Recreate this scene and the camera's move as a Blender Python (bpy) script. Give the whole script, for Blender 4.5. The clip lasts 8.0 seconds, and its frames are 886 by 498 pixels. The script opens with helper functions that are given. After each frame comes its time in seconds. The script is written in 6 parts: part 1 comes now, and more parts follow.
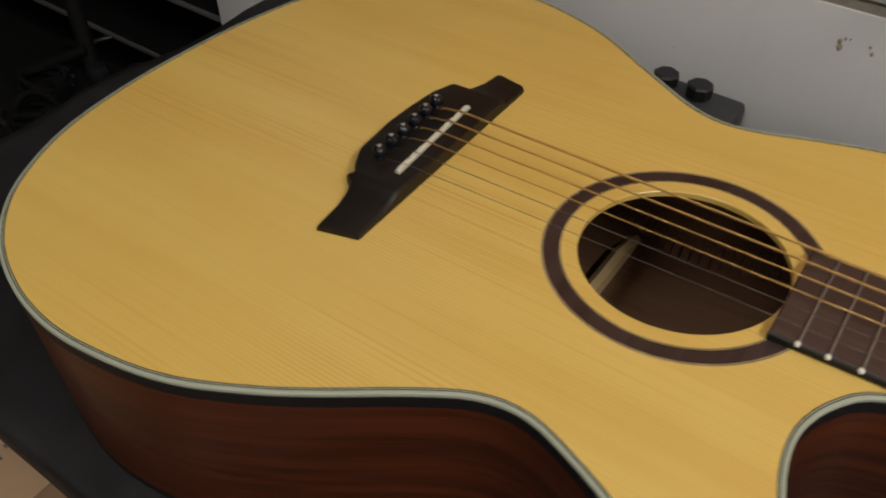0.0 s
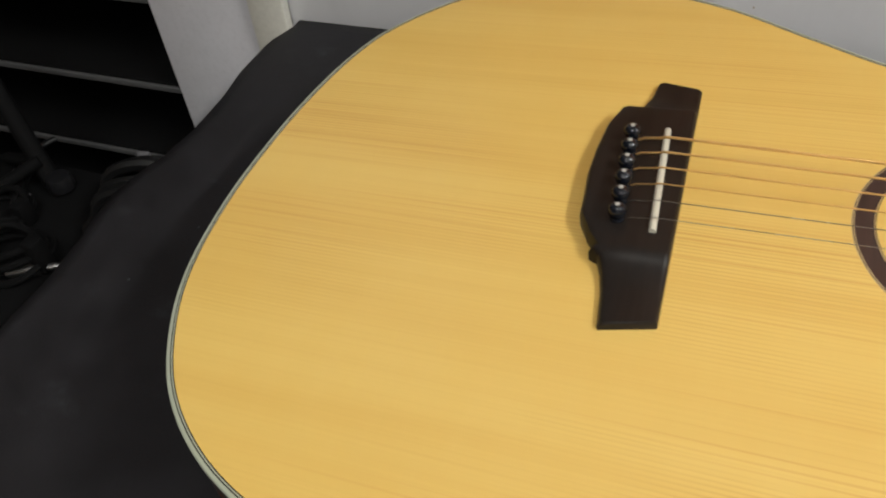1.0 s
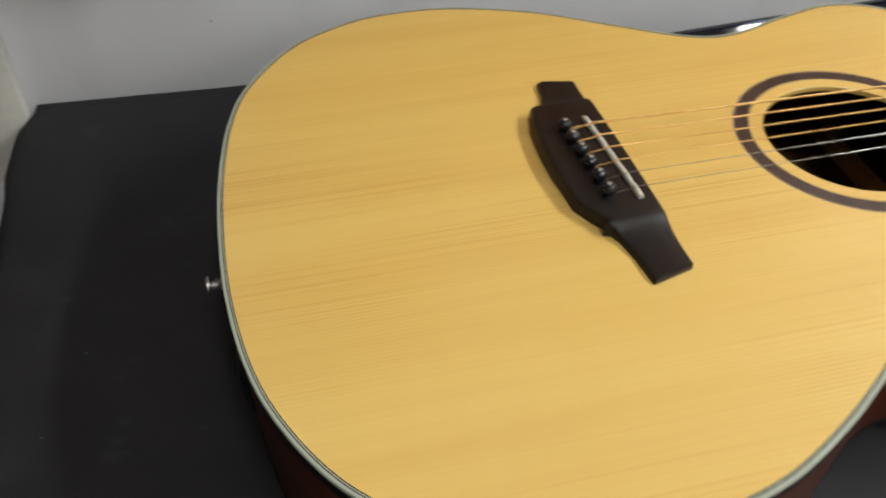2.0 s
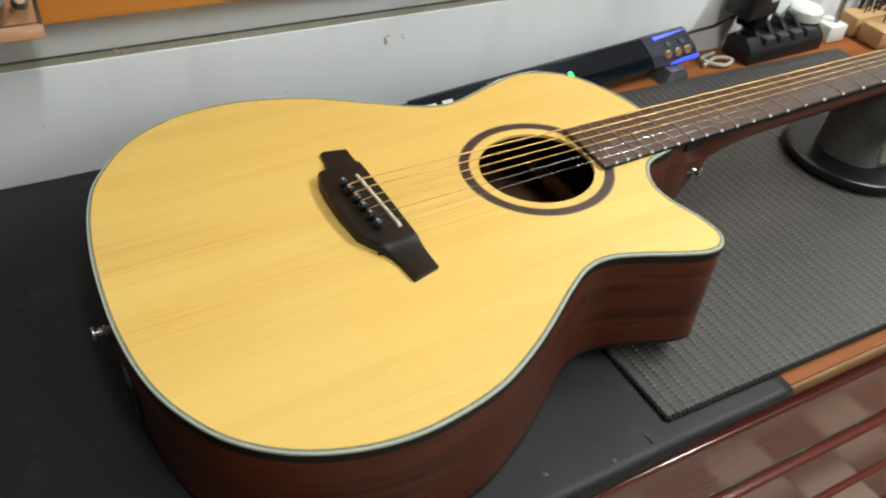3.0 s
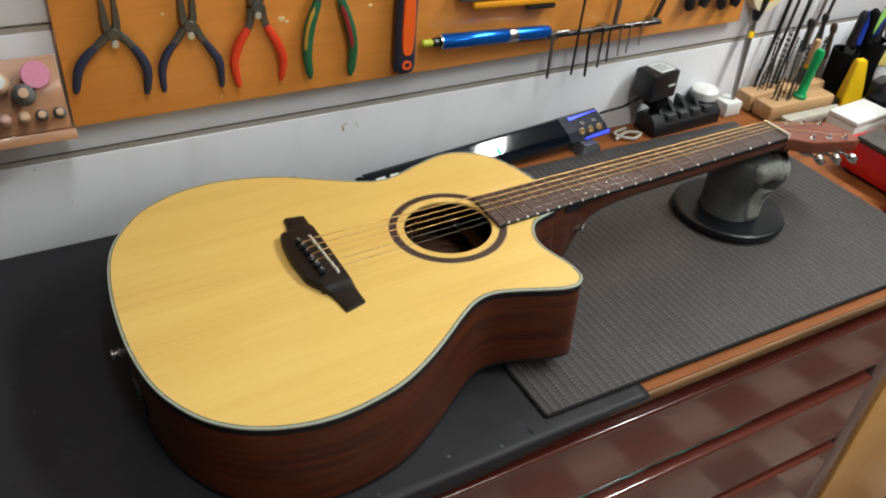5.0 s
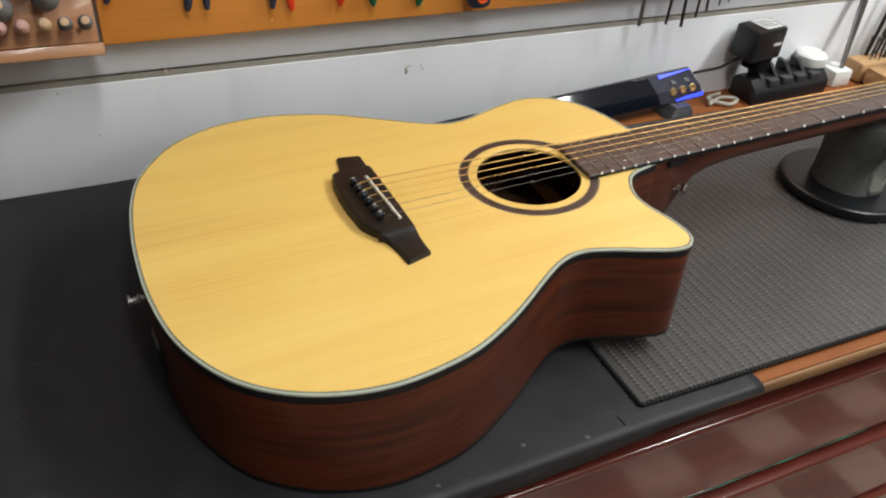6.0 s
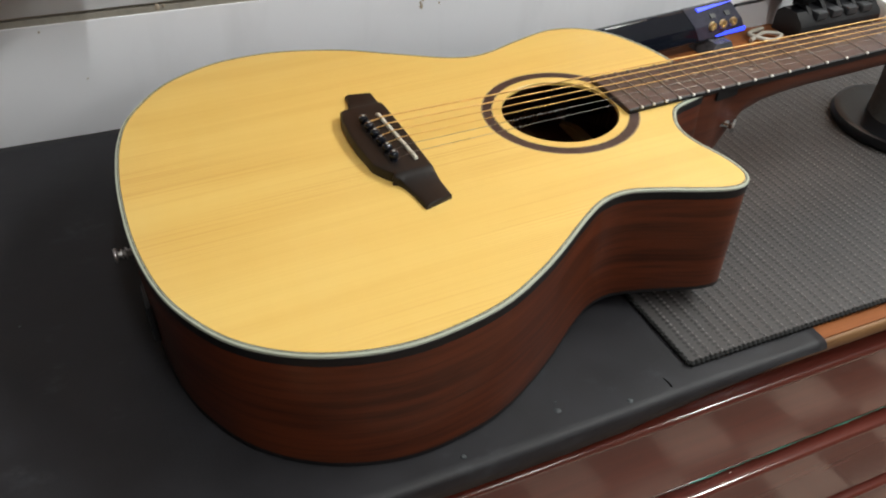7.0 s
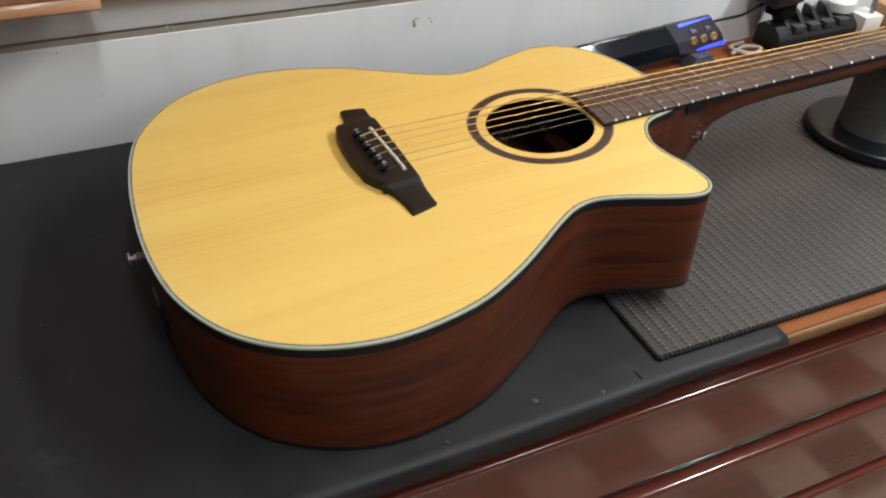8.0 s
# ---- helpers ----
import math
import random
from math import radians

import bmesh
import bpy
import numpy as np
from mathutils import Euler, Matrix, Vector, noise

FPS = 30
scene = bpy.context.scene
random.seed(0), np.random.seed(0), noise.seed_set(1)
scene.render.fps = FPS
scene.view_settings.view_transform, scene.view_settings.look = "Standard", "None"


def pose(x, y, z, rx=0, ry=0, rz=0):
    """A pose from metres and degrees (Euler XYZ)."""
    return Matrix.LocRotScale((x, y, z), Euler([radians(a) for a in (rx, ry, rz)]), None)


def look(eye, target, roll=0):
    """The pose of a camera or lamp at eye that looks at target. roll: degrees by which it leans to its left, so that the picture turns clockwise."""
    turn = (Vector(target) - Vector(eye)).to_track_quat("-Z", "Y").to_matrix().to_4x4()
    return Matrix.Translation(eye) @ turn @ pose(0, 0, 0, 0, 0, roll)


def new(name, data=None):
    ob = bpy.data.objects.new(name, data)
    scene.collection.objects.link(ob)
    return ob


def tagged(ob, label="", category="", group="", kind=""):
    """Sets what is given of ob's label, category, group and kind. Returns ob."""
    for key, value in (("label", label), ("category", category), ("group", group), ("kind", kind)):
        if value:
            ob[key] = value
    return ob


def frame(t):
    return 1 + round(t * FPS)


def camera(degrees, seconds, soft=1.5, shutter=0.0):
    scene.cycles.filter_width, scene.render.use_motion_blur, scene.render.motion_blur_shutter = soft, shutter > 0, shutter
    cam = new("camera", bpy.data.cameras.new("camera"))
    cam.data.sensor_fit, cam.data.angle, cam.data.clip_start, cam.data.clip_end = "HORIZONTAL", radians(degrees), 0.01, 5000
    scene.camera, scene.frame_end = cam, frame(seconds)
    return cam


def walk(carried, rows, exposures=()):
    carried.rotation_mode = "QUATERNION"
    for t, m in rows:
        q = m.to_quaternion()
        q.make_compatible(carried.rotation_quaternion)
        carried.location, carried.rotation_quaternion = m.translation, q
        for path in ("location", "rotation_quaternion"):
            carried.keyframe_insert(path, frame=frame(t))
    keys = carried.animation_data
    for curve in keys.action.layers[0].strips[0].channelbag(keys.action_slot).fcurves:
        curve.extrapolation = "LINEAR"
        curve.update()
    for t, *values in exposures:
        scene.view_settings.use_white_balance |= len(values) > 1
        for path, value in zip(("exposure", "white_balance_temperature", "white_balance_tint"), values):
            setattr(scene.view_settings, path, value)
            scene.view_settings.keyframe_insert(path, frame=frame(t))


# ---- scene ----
cam = camera(57.75, 8.0, soft=2.0, shutter=0.25)


PATH = [
    (0, (0.1948, -0.2814, 0.3806), (-0.6174, 0.8929, -1.0198), 0.96),
    (0.2, (0.158, -0.2956, 0.3785), (-0.594, 0.9162, -1.024), -1.3),
    (0.5, (0.1057, -0.2989, 0.3723), (-0.576, 0.9641, -1.0206), -4.42),
    (0.8, (0.0494, -0.2889, 0.364), (-0.6106, 0.9636, -1.0456), -6.81),
    (1, (0.011, -0.2788, 0.3575), (-0.5721, 1.0071, -1.0593), -6.61),
    (1.2, (-0.0271, -0.2754, 0.3557), (-0.5133, 1.0593, -1.0537), -5.41),
    (2.3, (-0.208, -0.3234, 0.3983), (0.4574, 0.9732, -0.9721), 7.5),
    (2.5, (-0.2115, -0.3417, 0.4156), (0.5442, 0.9284, -0.9319), 8.95),
    (2.7, (-0.2128, -0.3717, 0.4414), (0.5525, 0.9212, -0.8782), 8.13),
    (3, (-0.2248, -0.4327, 0.4947), (0.6003, 0.8429, -0.8058), 7.31),
    (3.2, (-0.2412, -0.4839, 0.5323), (0.5997, 0.8158, -0.7336), 7.39),
    (3.5, (-0.2578, -0.5492, 0.5972), (0.6012, 0.7735, -0.6326), 6.84),
    (3.8, (-0.2605, -0.5835, 0.6025), (0.6644, 0.7418, -0.5747), 7.42),
    (4, (-0.2564, -0.6014, 0.622), (0.6715, 0.7188, -0.5608), 8.06),
    (4.2, (-0.2559, -0.6231, 0.6285), (0.666, 0.7142, -0.5396), 7.53),
    (5.3, (-0.2455, -0.5968, 0.6112), (0.5789, 0.7814, -0.5807), 5.85),
    (5.5, (-0.2457, -0.5813, 0.5777), (0.5633, 0.8108, -0.6083), 6.51),
    (5.7, (-0.2405, -0.5625, 0.5383), (0.5387, 0.8445, -0.65), 6.08),
    (6, (-0.2293, -0.5316, 0.5031), (0.5261, 0.8805, -0.695), 6.01),
    (6.2, (-0.2207, -0.5134, 0.4783), (0.508, 0.9216, -0.7098), 4.87),
    (6.5, (-0.2139, -0.4942, 0.4616), (0.4809, 0.9358, -0.7508), 4.14),
    (6.8, (-0.2086, -0.4814, 0.4433), (0.4902, 0.9095, -0.8125), 4.5),
    (7, (-0.2071, -0.488, 0.4464), (0.4872, 0.8928, -0.8229), 4.3),
    (7.5, (-0.2104, -0.5043, 0.4538), (0.4895, 0.8789, -0.8087), 4.44),
    (8, (-0.2108, -0.5316, 0.4765), (0.4727, 0.8675, -0.7782), 3.66),
]
EXPOSURES = [(0, -0.67, 7150, 11), (0.5, -0.58, 7150, 11), (1, -0.02, 6700, 9), (1.2, -0.04, 6600, 9), (2.3, 0.0, 6500, 7), (2.5, 0.05, 6480, 4), (3, 0.38, 6370, 2), (3.5, 0.48, 6330, 3), (4, 0.59, 6200, 2), (4.2, 0.54, 6200, 2), (5.3, 0.08, 6380, 8), (5.5, 0.09, 6380, 8), (6, 0.27, 6370, 8), (6.5, 0.24, 6400, 8), (7, 0.28, 6380, 8), (7.5, 0.34, 6400, 8), (8, 0.27, 6400, 8)]
walk(cam, [(t, look(eye, target, roll)) for t, eye, target, roll in PATH], EXPOSURES)


# ---------------------------------------------------------------- world and light
world = bpy.data.worlds.new("room_world")
world.use_nodes = True
scene.world = world
world.node_tree.nodes["Background"].inputs[0].default_value = (0.75, 0.85, 1.0, 1)
world.node_tree.nodes["Background"].inputs[1].default_value = 0.06


def lamp(name, at, target, sx, sy, watts, colour):
    data = bpy.data.lights.new(name, "AREA")
    data.shape, data.size, data.size_y = "RECTANGLE", sx, sy
    data.energy, data.color = watts, colour
    ob = new(name, data)
    ob.matrix_world = look(at, target)
    return ob


# tubes of the ceiling fittings; the third is an added fill for drawers and wall
LAMPS = ((0.00, -1.05, 14.5, 1.2), (1.43, -0.48, 42.5, 1.15), (1.10, -2.45, 11, 1.2))
for lx, ly, watts, long_ in LAMPS:
    lamp("ceiling_lamp", (lx, ly, 1.655), (lx, ly, 0), 0.13, long_, watts, (0.985, 1.0, 0.955))

# ---------------------------------------------------------------- materials
def nodes_of(name):
    m = bpy.data.materials.new(name)
    m.use_nodes = True
    t = m.node_tree
    return m, t, t.nodes["Principled BSDF"]


def node(t, kind, **sets):
    n = t.nodes.new(kind)
    for k, v in sets.items():
        n.inputs[k.replace("_", " ")].default_value = v
    return n


def coords(t, scale=(1, 1, 1), rot=(0, 0, 0)):
    tc = t.nodes.new("ShaderNodeTexCoord")
    mp = t.nodes.new("ShaderNodeMapping")
    mp.inputs["Scale"].default_value = scale
    mp.inputs["Rotation"].default_value = [radians(a) for a in rot]
    t.links.new(tc.outputs["Object"], mp.inputs["Vector"])
    return mp.outputs["Vector"]


def ramp(t, fac, *stops):
    r = t.nodes.new("ShaderNodeValToRGB")
    e = r.color_ramp.elements
    while len(e) < len(stops):
        e.new(0.5)
    for el, (p, c) in zip(e, stops):
        el.position, el.color = p, (*c, 1)
    t.links.new(fac, r.inputs["Fac"])
    return r.outputs["Color"]


def mixc(t, a, b, fac, blend="MIX"):
    m = t.nodes.new("ShaderNodeMix")
    m.data_type, m.blend_type = "RGBA", blend
    for sock, v in ((m.inputs[0], fac), (m.inputs[6], a), (m.inputs[7], b)):
        if isinstance(v, bpy.types.NodeSocket):
            t.links.new(v, sock)
        elif isinstance(v, (int, float)):
            sock.default_value = v
        else:
            sock.default_value = (*v, 1)
    return m.outputs[2]


def bump(t, bsdf, height, strength, dist=0.001):
    b = t.nodes.new("ShaderNodeBump")
    b.inputs["Strength"].default_value, b.inputs["Distance"].default_value = strength, dist
    t.links.new(height, b.inputs["Height"])
    t.links.new(b.outputs["Normal"], bsdf.inputs["Normal"])


def noise_tex(t, vec, scale, detail=4.0, rough=0.55):
    n = node(t, "ShaderNodeTexNoise", Scale=scale, Detail=detail, Roughness=rough)
    t.links.new(vec, n.inputs["Vector"])
    return n.outputs["Fac"]


def plain(name, c, rough=0.5, metal=0.0, vary=0.15, scale=60.0, bumped=0.15, coat=0.0, stretch=(1, 1, 1), spec=0.5, wear=0.07):
    """A surface of one colour with large stains and fine grain."""
    m, t, b = nodes_of(name)
    v = coords(t, stretch)
    big, fine = noise_tex(t, v, scale * 0.2, 3), noise_tex(t, v, scale * 4, 5)
    lo = tuple(max(0, x * (1 - vary)) for x in c)
    hi = tuple(min(1, x * (1 + vary)) for x in c)
    col = mixc(t, ramp(t, big, (0.3, lo), (0.7, hi)), ramp(t, fine, (0.3, lo), (0.7, hi)), 0.4)
    t.links.new(col, b.inputs["Base Color"])
    rr = t.nodes.new("ShaderNodeMapRange")
    rr.inputs["To Min"].default_value, rr.inputs["To Max"].default_value = max(0.02, rough - wear), min(1, rough + wear)
    t.links.new(big, rr.inputs["Value"])
    t.links.new(rr.outputs[0], b.inputs["Roughness"])
    b.inputs["Metallic"].default_value = metal
    b.inputs["Coat Weight"].default_value = coat
    b.inputs["Coat Roughness"].default_value = 0.08
    b.inputs["Specular IOR Level"].default_value = spec
    if bumped:
        bump(t, b, fine, bumped, 0.0006)
    return m


def wood(name, dark, light, along="x", ring=140.0, rough=0.4, coat=0.0, streak=0.5, bumped=0.1, per_piece=False, spec=0.5, coat_rough=0.06, coat_ior=1.5):
    """Straight-grained wood: fine lines along one axis, broad bands and pores."""
    m, t, b = nodes_of(name)
    s = {"x": (0.05, 1, 1), "y": (1, 0.05, 1), "z": (1, 1, 0.05), "xy": (0.05, 0.06, 1)}[along]
    v = coords(t, s)
    lines = noise_tex(t, v, ring, 3, 0.6)
    broad = noise_tex(t, v, ring * 0.12, 3, 0.5)
    pores = noise_tex(t, v, ring * 5, 2, 0.7)
    mid = tuple((a + c) / 2 for a, c in zip(dark, light))
    col = mixc(t, ramp(t, broad, (0.3, dark), (0.5, mid), (0.7, light)), ramp(t, lines, (0.35, dark), (0.62, light)), streak)
    col = mixc(t, col, ramp(t, pores, (0.25, tuple(x * 0.6 for x in dark)), (0.5, light)), 0.15)
    if per_piece:
        oi = t.nodes.new("ShaderNodeObjectInfo")
        col = mixc(t, col, ramp(t, oi.outputs["Random"], (0, (0.75, 0.75, 0.75)), (1, (1, 1, 1))), 1.0, "MULTIPLY")
    t.links.new(col, b.inputs["Base Color"])
    b.inputs["Roughness"].default_value = rough
    b.inputs["Coat Weight"].default_value = coat
    b.inputs["Coat Roughness"].default_value = coat_rough
    b.inputs["Coat IOR"].default_value = coat_ior
    b.inputs["Specular IOR Level"].default_value = spec
    bump(t, b, mixc(t, lines, pores, 0.5), bumped, 0.0004)
    return m


def spruce_mat():
    """Pale spruce under satin lacquer: close annual lines along the strings that come and go, rusty streaks, cross silk."""
    m, t, b = nodes_of("spruce")
    wob = noise_tex(t, coords(t, (0.35, 1, 1)), 9, 2, 0.5)
    wave = node(t, "ShaderNodeTexWave", Scale=1.0, Distortion=3.0, Detail=3.0, Detail_Scale=0.8)
    wave.wave_type, wave.bands_direction = "BANDS", "Y"
    t.links.new(coords(t, (1.2, 150, 1)), wave.inputs["Vector"])
    annual = wave.outputs["Fac"]
    fine = noise_tex(t, coords(t, (0.005, 1, 0.2)), 620, 3, 0.65)
    lines = noise_tex(t, coords(t, (0.0035, 1, 0.2)), 560, 2, 0.5)
    where = noise_tex(t, coords(t, (0.35, 1, 1)), 13, 3, 0.55)
    rust = noise_tex(t, coords(t, (0.22, 1, 1)), 17, 2, 0.5)
    bands = noise_tex(t, coords(t, (0.045, 1, 0.2)), 26, 4, 0.6)
    blotch = noise_tex(t, coords(t, (0.5, 1, 1)), 7, 3, 0.5)
    silk = noise_tex(t, coords(t, (1, 0.22, 1)), 45, 4, 0.6)
    c = ramp(t, bands, (0.32, (0.650, 0.415, 0.098)), (0.50, (0.720, 0.490, 0.131)), (0.70, (0.750, 0.528, 0.153)))
    c = mixc(t, c, ramp(t, fine, (0.36, (0.640, 0.405, 0.098)), (0.56, (0.755, 0.525, 0.150))), 0.22)
    c = mixc(t, c, ramp(t, blotch, (0.3, (0.690, 0.455, 0.125)), (0.7, (0.750, 0.530, 0.172))), 0.30)
    c = mixc(t, c, ramp(t, silk, (0.35, (0.690, 0.455, 0.115)), (0.7, (0.755, 0.540, 0.178))), 0.14)
    c = mixc(t, c, (0.600, 0.330, 0.064), ramp(t, bands, (0.34, (0.17, 0.17, 0.17)), (0.54, (0, 0, 0))))
    gate = ramp(t, where, (0.47, (0.04, 0.04, 0.04)), (0.66, (0.62, 0.62, 0.62)))
    ann = mixc(t, ramp(t, annual, (0.10, (0.70, 0.70, 0.70)), (0.42, (0, 0, 0))), gate, 1.0, "MULTIPLY")
    c = mixc(t, c, (0.520, 0.290, 0.066), ann)
    streak = ramp(t, lines, (0.38, (1, 1, 1)), (0.45, (0, 0, 0)))
    rgate = ramp(t, rust, (0.46, (0.04, 0.04, 0.04)), (0.66, (0.44, 0.44, 0.44)))
    c = mixc(t, c, (0.520, 0.215, 0.038), mixc(t, streak, rgate, 1.0, "MULTIPLY"))
    t.links.new(c, b.inputs["Base Color"])
    t.links.new(ramp(t, blotch, (0.3, (0.32, 0.32, 0.32)), (0.7, (0.42, 0.42, 0.42))), b.inputs["Roughness"])
    b.inputs["Specular IOR Level"].default_value = 0.5
    b.inputs["Coat Weight"].default_value = 0.5
    b.inputs["Coat Roughness"].default_value = 0.30
    bump(t, b, mixc(t, fine, wob, 0.3), 0.03, 0.0003)
    return m


def cloth_mat():
    """Blue-black leatherette with soft creases, rubbed patches and specks of dust."""
    m, t, b = nodes_of("leatherette")
    v = coords(t)
    big, mid, grain = noise_tex(t, v, 6, 4, 0.6), noise_tex(t, v, 26, 5, 0.65), noise_tex(t, v, 900, 2, 0.5)
    vo = node(t, "ShaderNodeTexVoronoi", Scale=34.0)
    t.links.new(v, vo.inputs["Vector"])
    c = ramp(t, big, (0.3, (0.0100, 0.0093, 0.0108)), (0.7, (0.0165, 0.0155, 0.0182)))
    c = mixc(t, c, ramp(t, mid, (0.35, (0.0096, 0.0091, 0.0106)), (0.7, (0.0215, 0.0208, 0.0255))), 0.45)
    speck = mixc(t, ramp(t, vo.outputs["Distance"], (0.0, (1, 1, 1)), (0.035, (0, 0, 0))), ramp(t, noise_tex(t, v, 15, 2), (0.58, (0, 0, 0)), (0.62, (0.6, 0.6, 0.6))), 1.0, "MULTIPLY")
    rub = mixc(t, ramp(t, noise_tex(t, coords(t, (1, 1.6, 1)), 17, 4, 0.6), (0.60, (0, 0, 0)), (0.74, (0.55, 0.55, 0.55))), ramp(t, noise_tex(t, v, 160, 3, 0.7), (0.38, (0.2, 0.2, 0.2)), (0.62, (1, 1, 1))), 1.0, "MULTIPLY")
    c = mixc(t, c, (0.050, 0.054, 0.062), rub)
    c = mixc(t, c, (0.11, 0.115, 0.12), speck)
    t.links.new(c, b.inputs["Base Color"])
    t.links.new(ramp(t, mid, (0.3, (0.48, 0.48, 0.48)), (0.7, (0.62, 0.62, 0.62))), b.inputs["Roughness"])
    b.inputs["Specular IOR Level"].default_value = 0.29
    bump(t, b, mixc(t, grain, mid, 0.6), 0.42, 0.0012)
    return m


def woven_mat():
    """Grey woven vinyl: rows of pale stitches with dark gaps."""
    m, t, b = nodes_of("woven_vinyl")
    tc = t.nodes.new("ShaderNodeTexCoord")
    sep = t.nodes.new("ShaderNodeSeparateXYZ")
    t.links.new(tc.outputs["Object"], sep.inputs[0])

    def math_node(op, a, c=0.0, d=0.0):
        n = t.nodes.new("ShaderNodeMath")
        n.operation = op
        for sock, v in zip(n.inputs, (a, c, d)):
            if isinstance(v, bpy.types.NodeSocket):
                t.links.new(v, sock)
            else:
                sock.default_value = v
        return n.outputs[0]

    # flat ribbed bands along y, parted by rows of dark open slots
    fu = math_node("FRACT", math_node("MULTIPLY", sep.outputs["X"], 1 / 0.0107))
    row = math_node("LESS_THAN", math_node("ABSOLUTE", math_node("SUBTRACT", fu, 0.35)), 0.13)
    fw = math_node("FRACT", math_node("MULTIPLY", sep.outputs["Y"], 1 / 0.0046))
    bw = math_node("ABSOLUTE", math_node("MULTIPLY_ADD", fw, 2.0, -1.0))
    ribs = math_node("FRACT", math_node("MULTIPLY", sep.outputs["X"], 1 / 0.00153))
    rib = math_node("ABSOLUTE", math_node("MULTIPLY_ADD", ribs, 2.0, -1.0))
    slot = math_node("MULTIPLY", row, math_node("LESS_THAN", bw, 0.56))
    v = coords(t)
    big = noise_tex(t, v, 9, 3)
    fibre = noise_tex(t, coords(t, (1, 0.2, 1)), 1600, 2)
    c = mixc(t, (0.040, 0.0360, 0.0360), (0.060, 0.0545, 0.0545), rib)
    c = mixc(t, c, (0.005, 0.0047, 0.0047), slot)
    c = mixc(t, c, ramp(t, big, (0.3, (0.75, 0.75, 0.75)), (0.7, (1.0, 1.0, 1.0))), 1.0, "MULTIPLY")
    c = mixc(t, c, ramp(t, fibre, (0.3, (0.7, 0.7, 0.7)), (0.7, (1, 1, 1))), 0.7, "MULTIPLY")
    t.links.new(c, b.inputs["Base Color"])
    b.inputs["Roughness"].default_value = 0.5
    bump(t, b, math_node("SUBTRACT", math_node("MULTIPLY", rib, 0.2), slot), 0.5, 0.001)
    return m


def wall_mat():
    """White melamine boards, dulled and marked by work."""
    m, t, b = nodes_of("white_board")
    v = coords(t)
    big, mid, fine = noise_tex(t, v, 3, 3), noise_tex(t, coords(t, (1, 1, 0.3)), 17, 4), noise_tex(t, v, 300, 3)
    c = ramp(t, big, (0.3, (0.725, 0.726, 0.765)), (0.7, (0.790, 0.790, 0.828)))
    c = mixc(t, c, ramp(t, mid, (0.28, (0.600, 0.598, 0.625)), (0.50, (0.775, 0.776, 0.815))), 0.3)
    t.links.new(c, b.inputs["Base Color"])
    b.inputs["Roughness"].default_value = 0.45
    bump(t, b, mixc(t, fine, mid, 0.3), 0.06, 0.001)
    return m


def floor_mat(name, lo, hi):
    m, t, b = nodes_of(name)
    oi = t.nodes.new("ShaderNodeObjectInfo")
    v = coords(t)
    big, fine = noise_tex(t, v, 8, 4), noise_tex(t, v, 120, 3)
    c = ramp(t, oi.outputs["Random"], (0.0, lo), (1.0, hi))
    c = mixc(t, c, ramp(t, big, (0.3, (0.7, 0.68, 0.62)), (0.7, (1, 1, 1))), 0.8, "MULTIPLY")
    t.links.new(c, b.inputs["Base Color"])
    b.inputs["Roughness"].default_value = 0.6
    bump(t, b, fine, 0.1, 0.001)
    return m


def glow(name, c, strength):
    m, t, b = nodes_of(name)
    b.inputs["Base Color"].default_value = (*c, 1)
    b.inputs["Emission Color"].default_value = (*c, 1)
    b.inputs["Emission Strength"].default_value = strength
    return m


SPRUCE, CLOTH, MAT, WALL = spruce_mat(), cloth_mat(), woven_mat(), wall_mat()
TILE_BROWN = floor_mat("brown_tile_glaze", (0.09, 0.040, 0.030), (0.18, 0.088, 0.064))
TILE_PALE = floor_mat("pale_tile_glaze", (0.36, 0.258, 0.212), (0.50, 0.375, 0.315))
MAHOGANY = wood("mahogany_side", (0.010, 0.0021, 0.0008), (0.112, 0.0235, 0.0062), "xy", 170, 0.45, 0.22, 0.48, spec=0.22, coat_rough=0.2)
NECK_WOOD = wood("mahogany_neck", (0.042, 0.0105, 0.005), (0.105, 0.029, 0.0125), "x", 150, 0.45, 0.05, spec=0.3)
INNER = wood("inner_mahogany", (0.105, 0.05, 0.03), (0.20, 0.105, 0.063), "x", 110, 0.6)
BRACE = wood("spruce_brace", (0.42, 0.29, 0.15), (0.60, 0.44, 0.24), "y", 150, 0.6)
BRIDGE_WOOD = wood("bridge_rosewood", (0.0065, 0.0048, 0.0043), (0.0175, 0.0135, 0.0120), "y", 200, 0.42, 0.0, 0.5, spec=0.27)
BOARD_WOOD = wood("fingerboard_rosewood", (0.028, 0.016, 0.014), (0.075, 0.046, 0.041), "x", 260, 0.42, 0.0, 0.5)
HEAD_WOOD = wood("head_veneer", (0.10, 0.020, 0.008), (0.21, 0.052, 0.020), "x", 120, 0.42, 0.1)
CREAM = plain("cream_binding", (0.37, 0.40, 0.33), 0.35, vary=0.06, bumped=0.03)
BLACK_BIND = plain("black_binding", (0.008, 0.008, 0.009), 0.45, vary=0.2, bumped=0.03, spec=0.25)
ROSETTE = wood("rosette_dark", (0.018, 0.010, 0.0095), (0.052, 0.031, 0.029), "y", 160, 0.4, 0.1, 0.7)
BONE = plain("bone", (0.60, 0.57, 0.48), 0.4, vary=0.08, bumped=0.05)
BLACK_PLASTIC = plain("black_plastic", (0.009, 0.009, 0.0105), 0.34, vary=0.2)
BLACK_GLOSS = plain("black_gloss", (0.005, 0.0065, 0.011), 0.045, vary=0.2, bumped=0.0, wear=0.015)
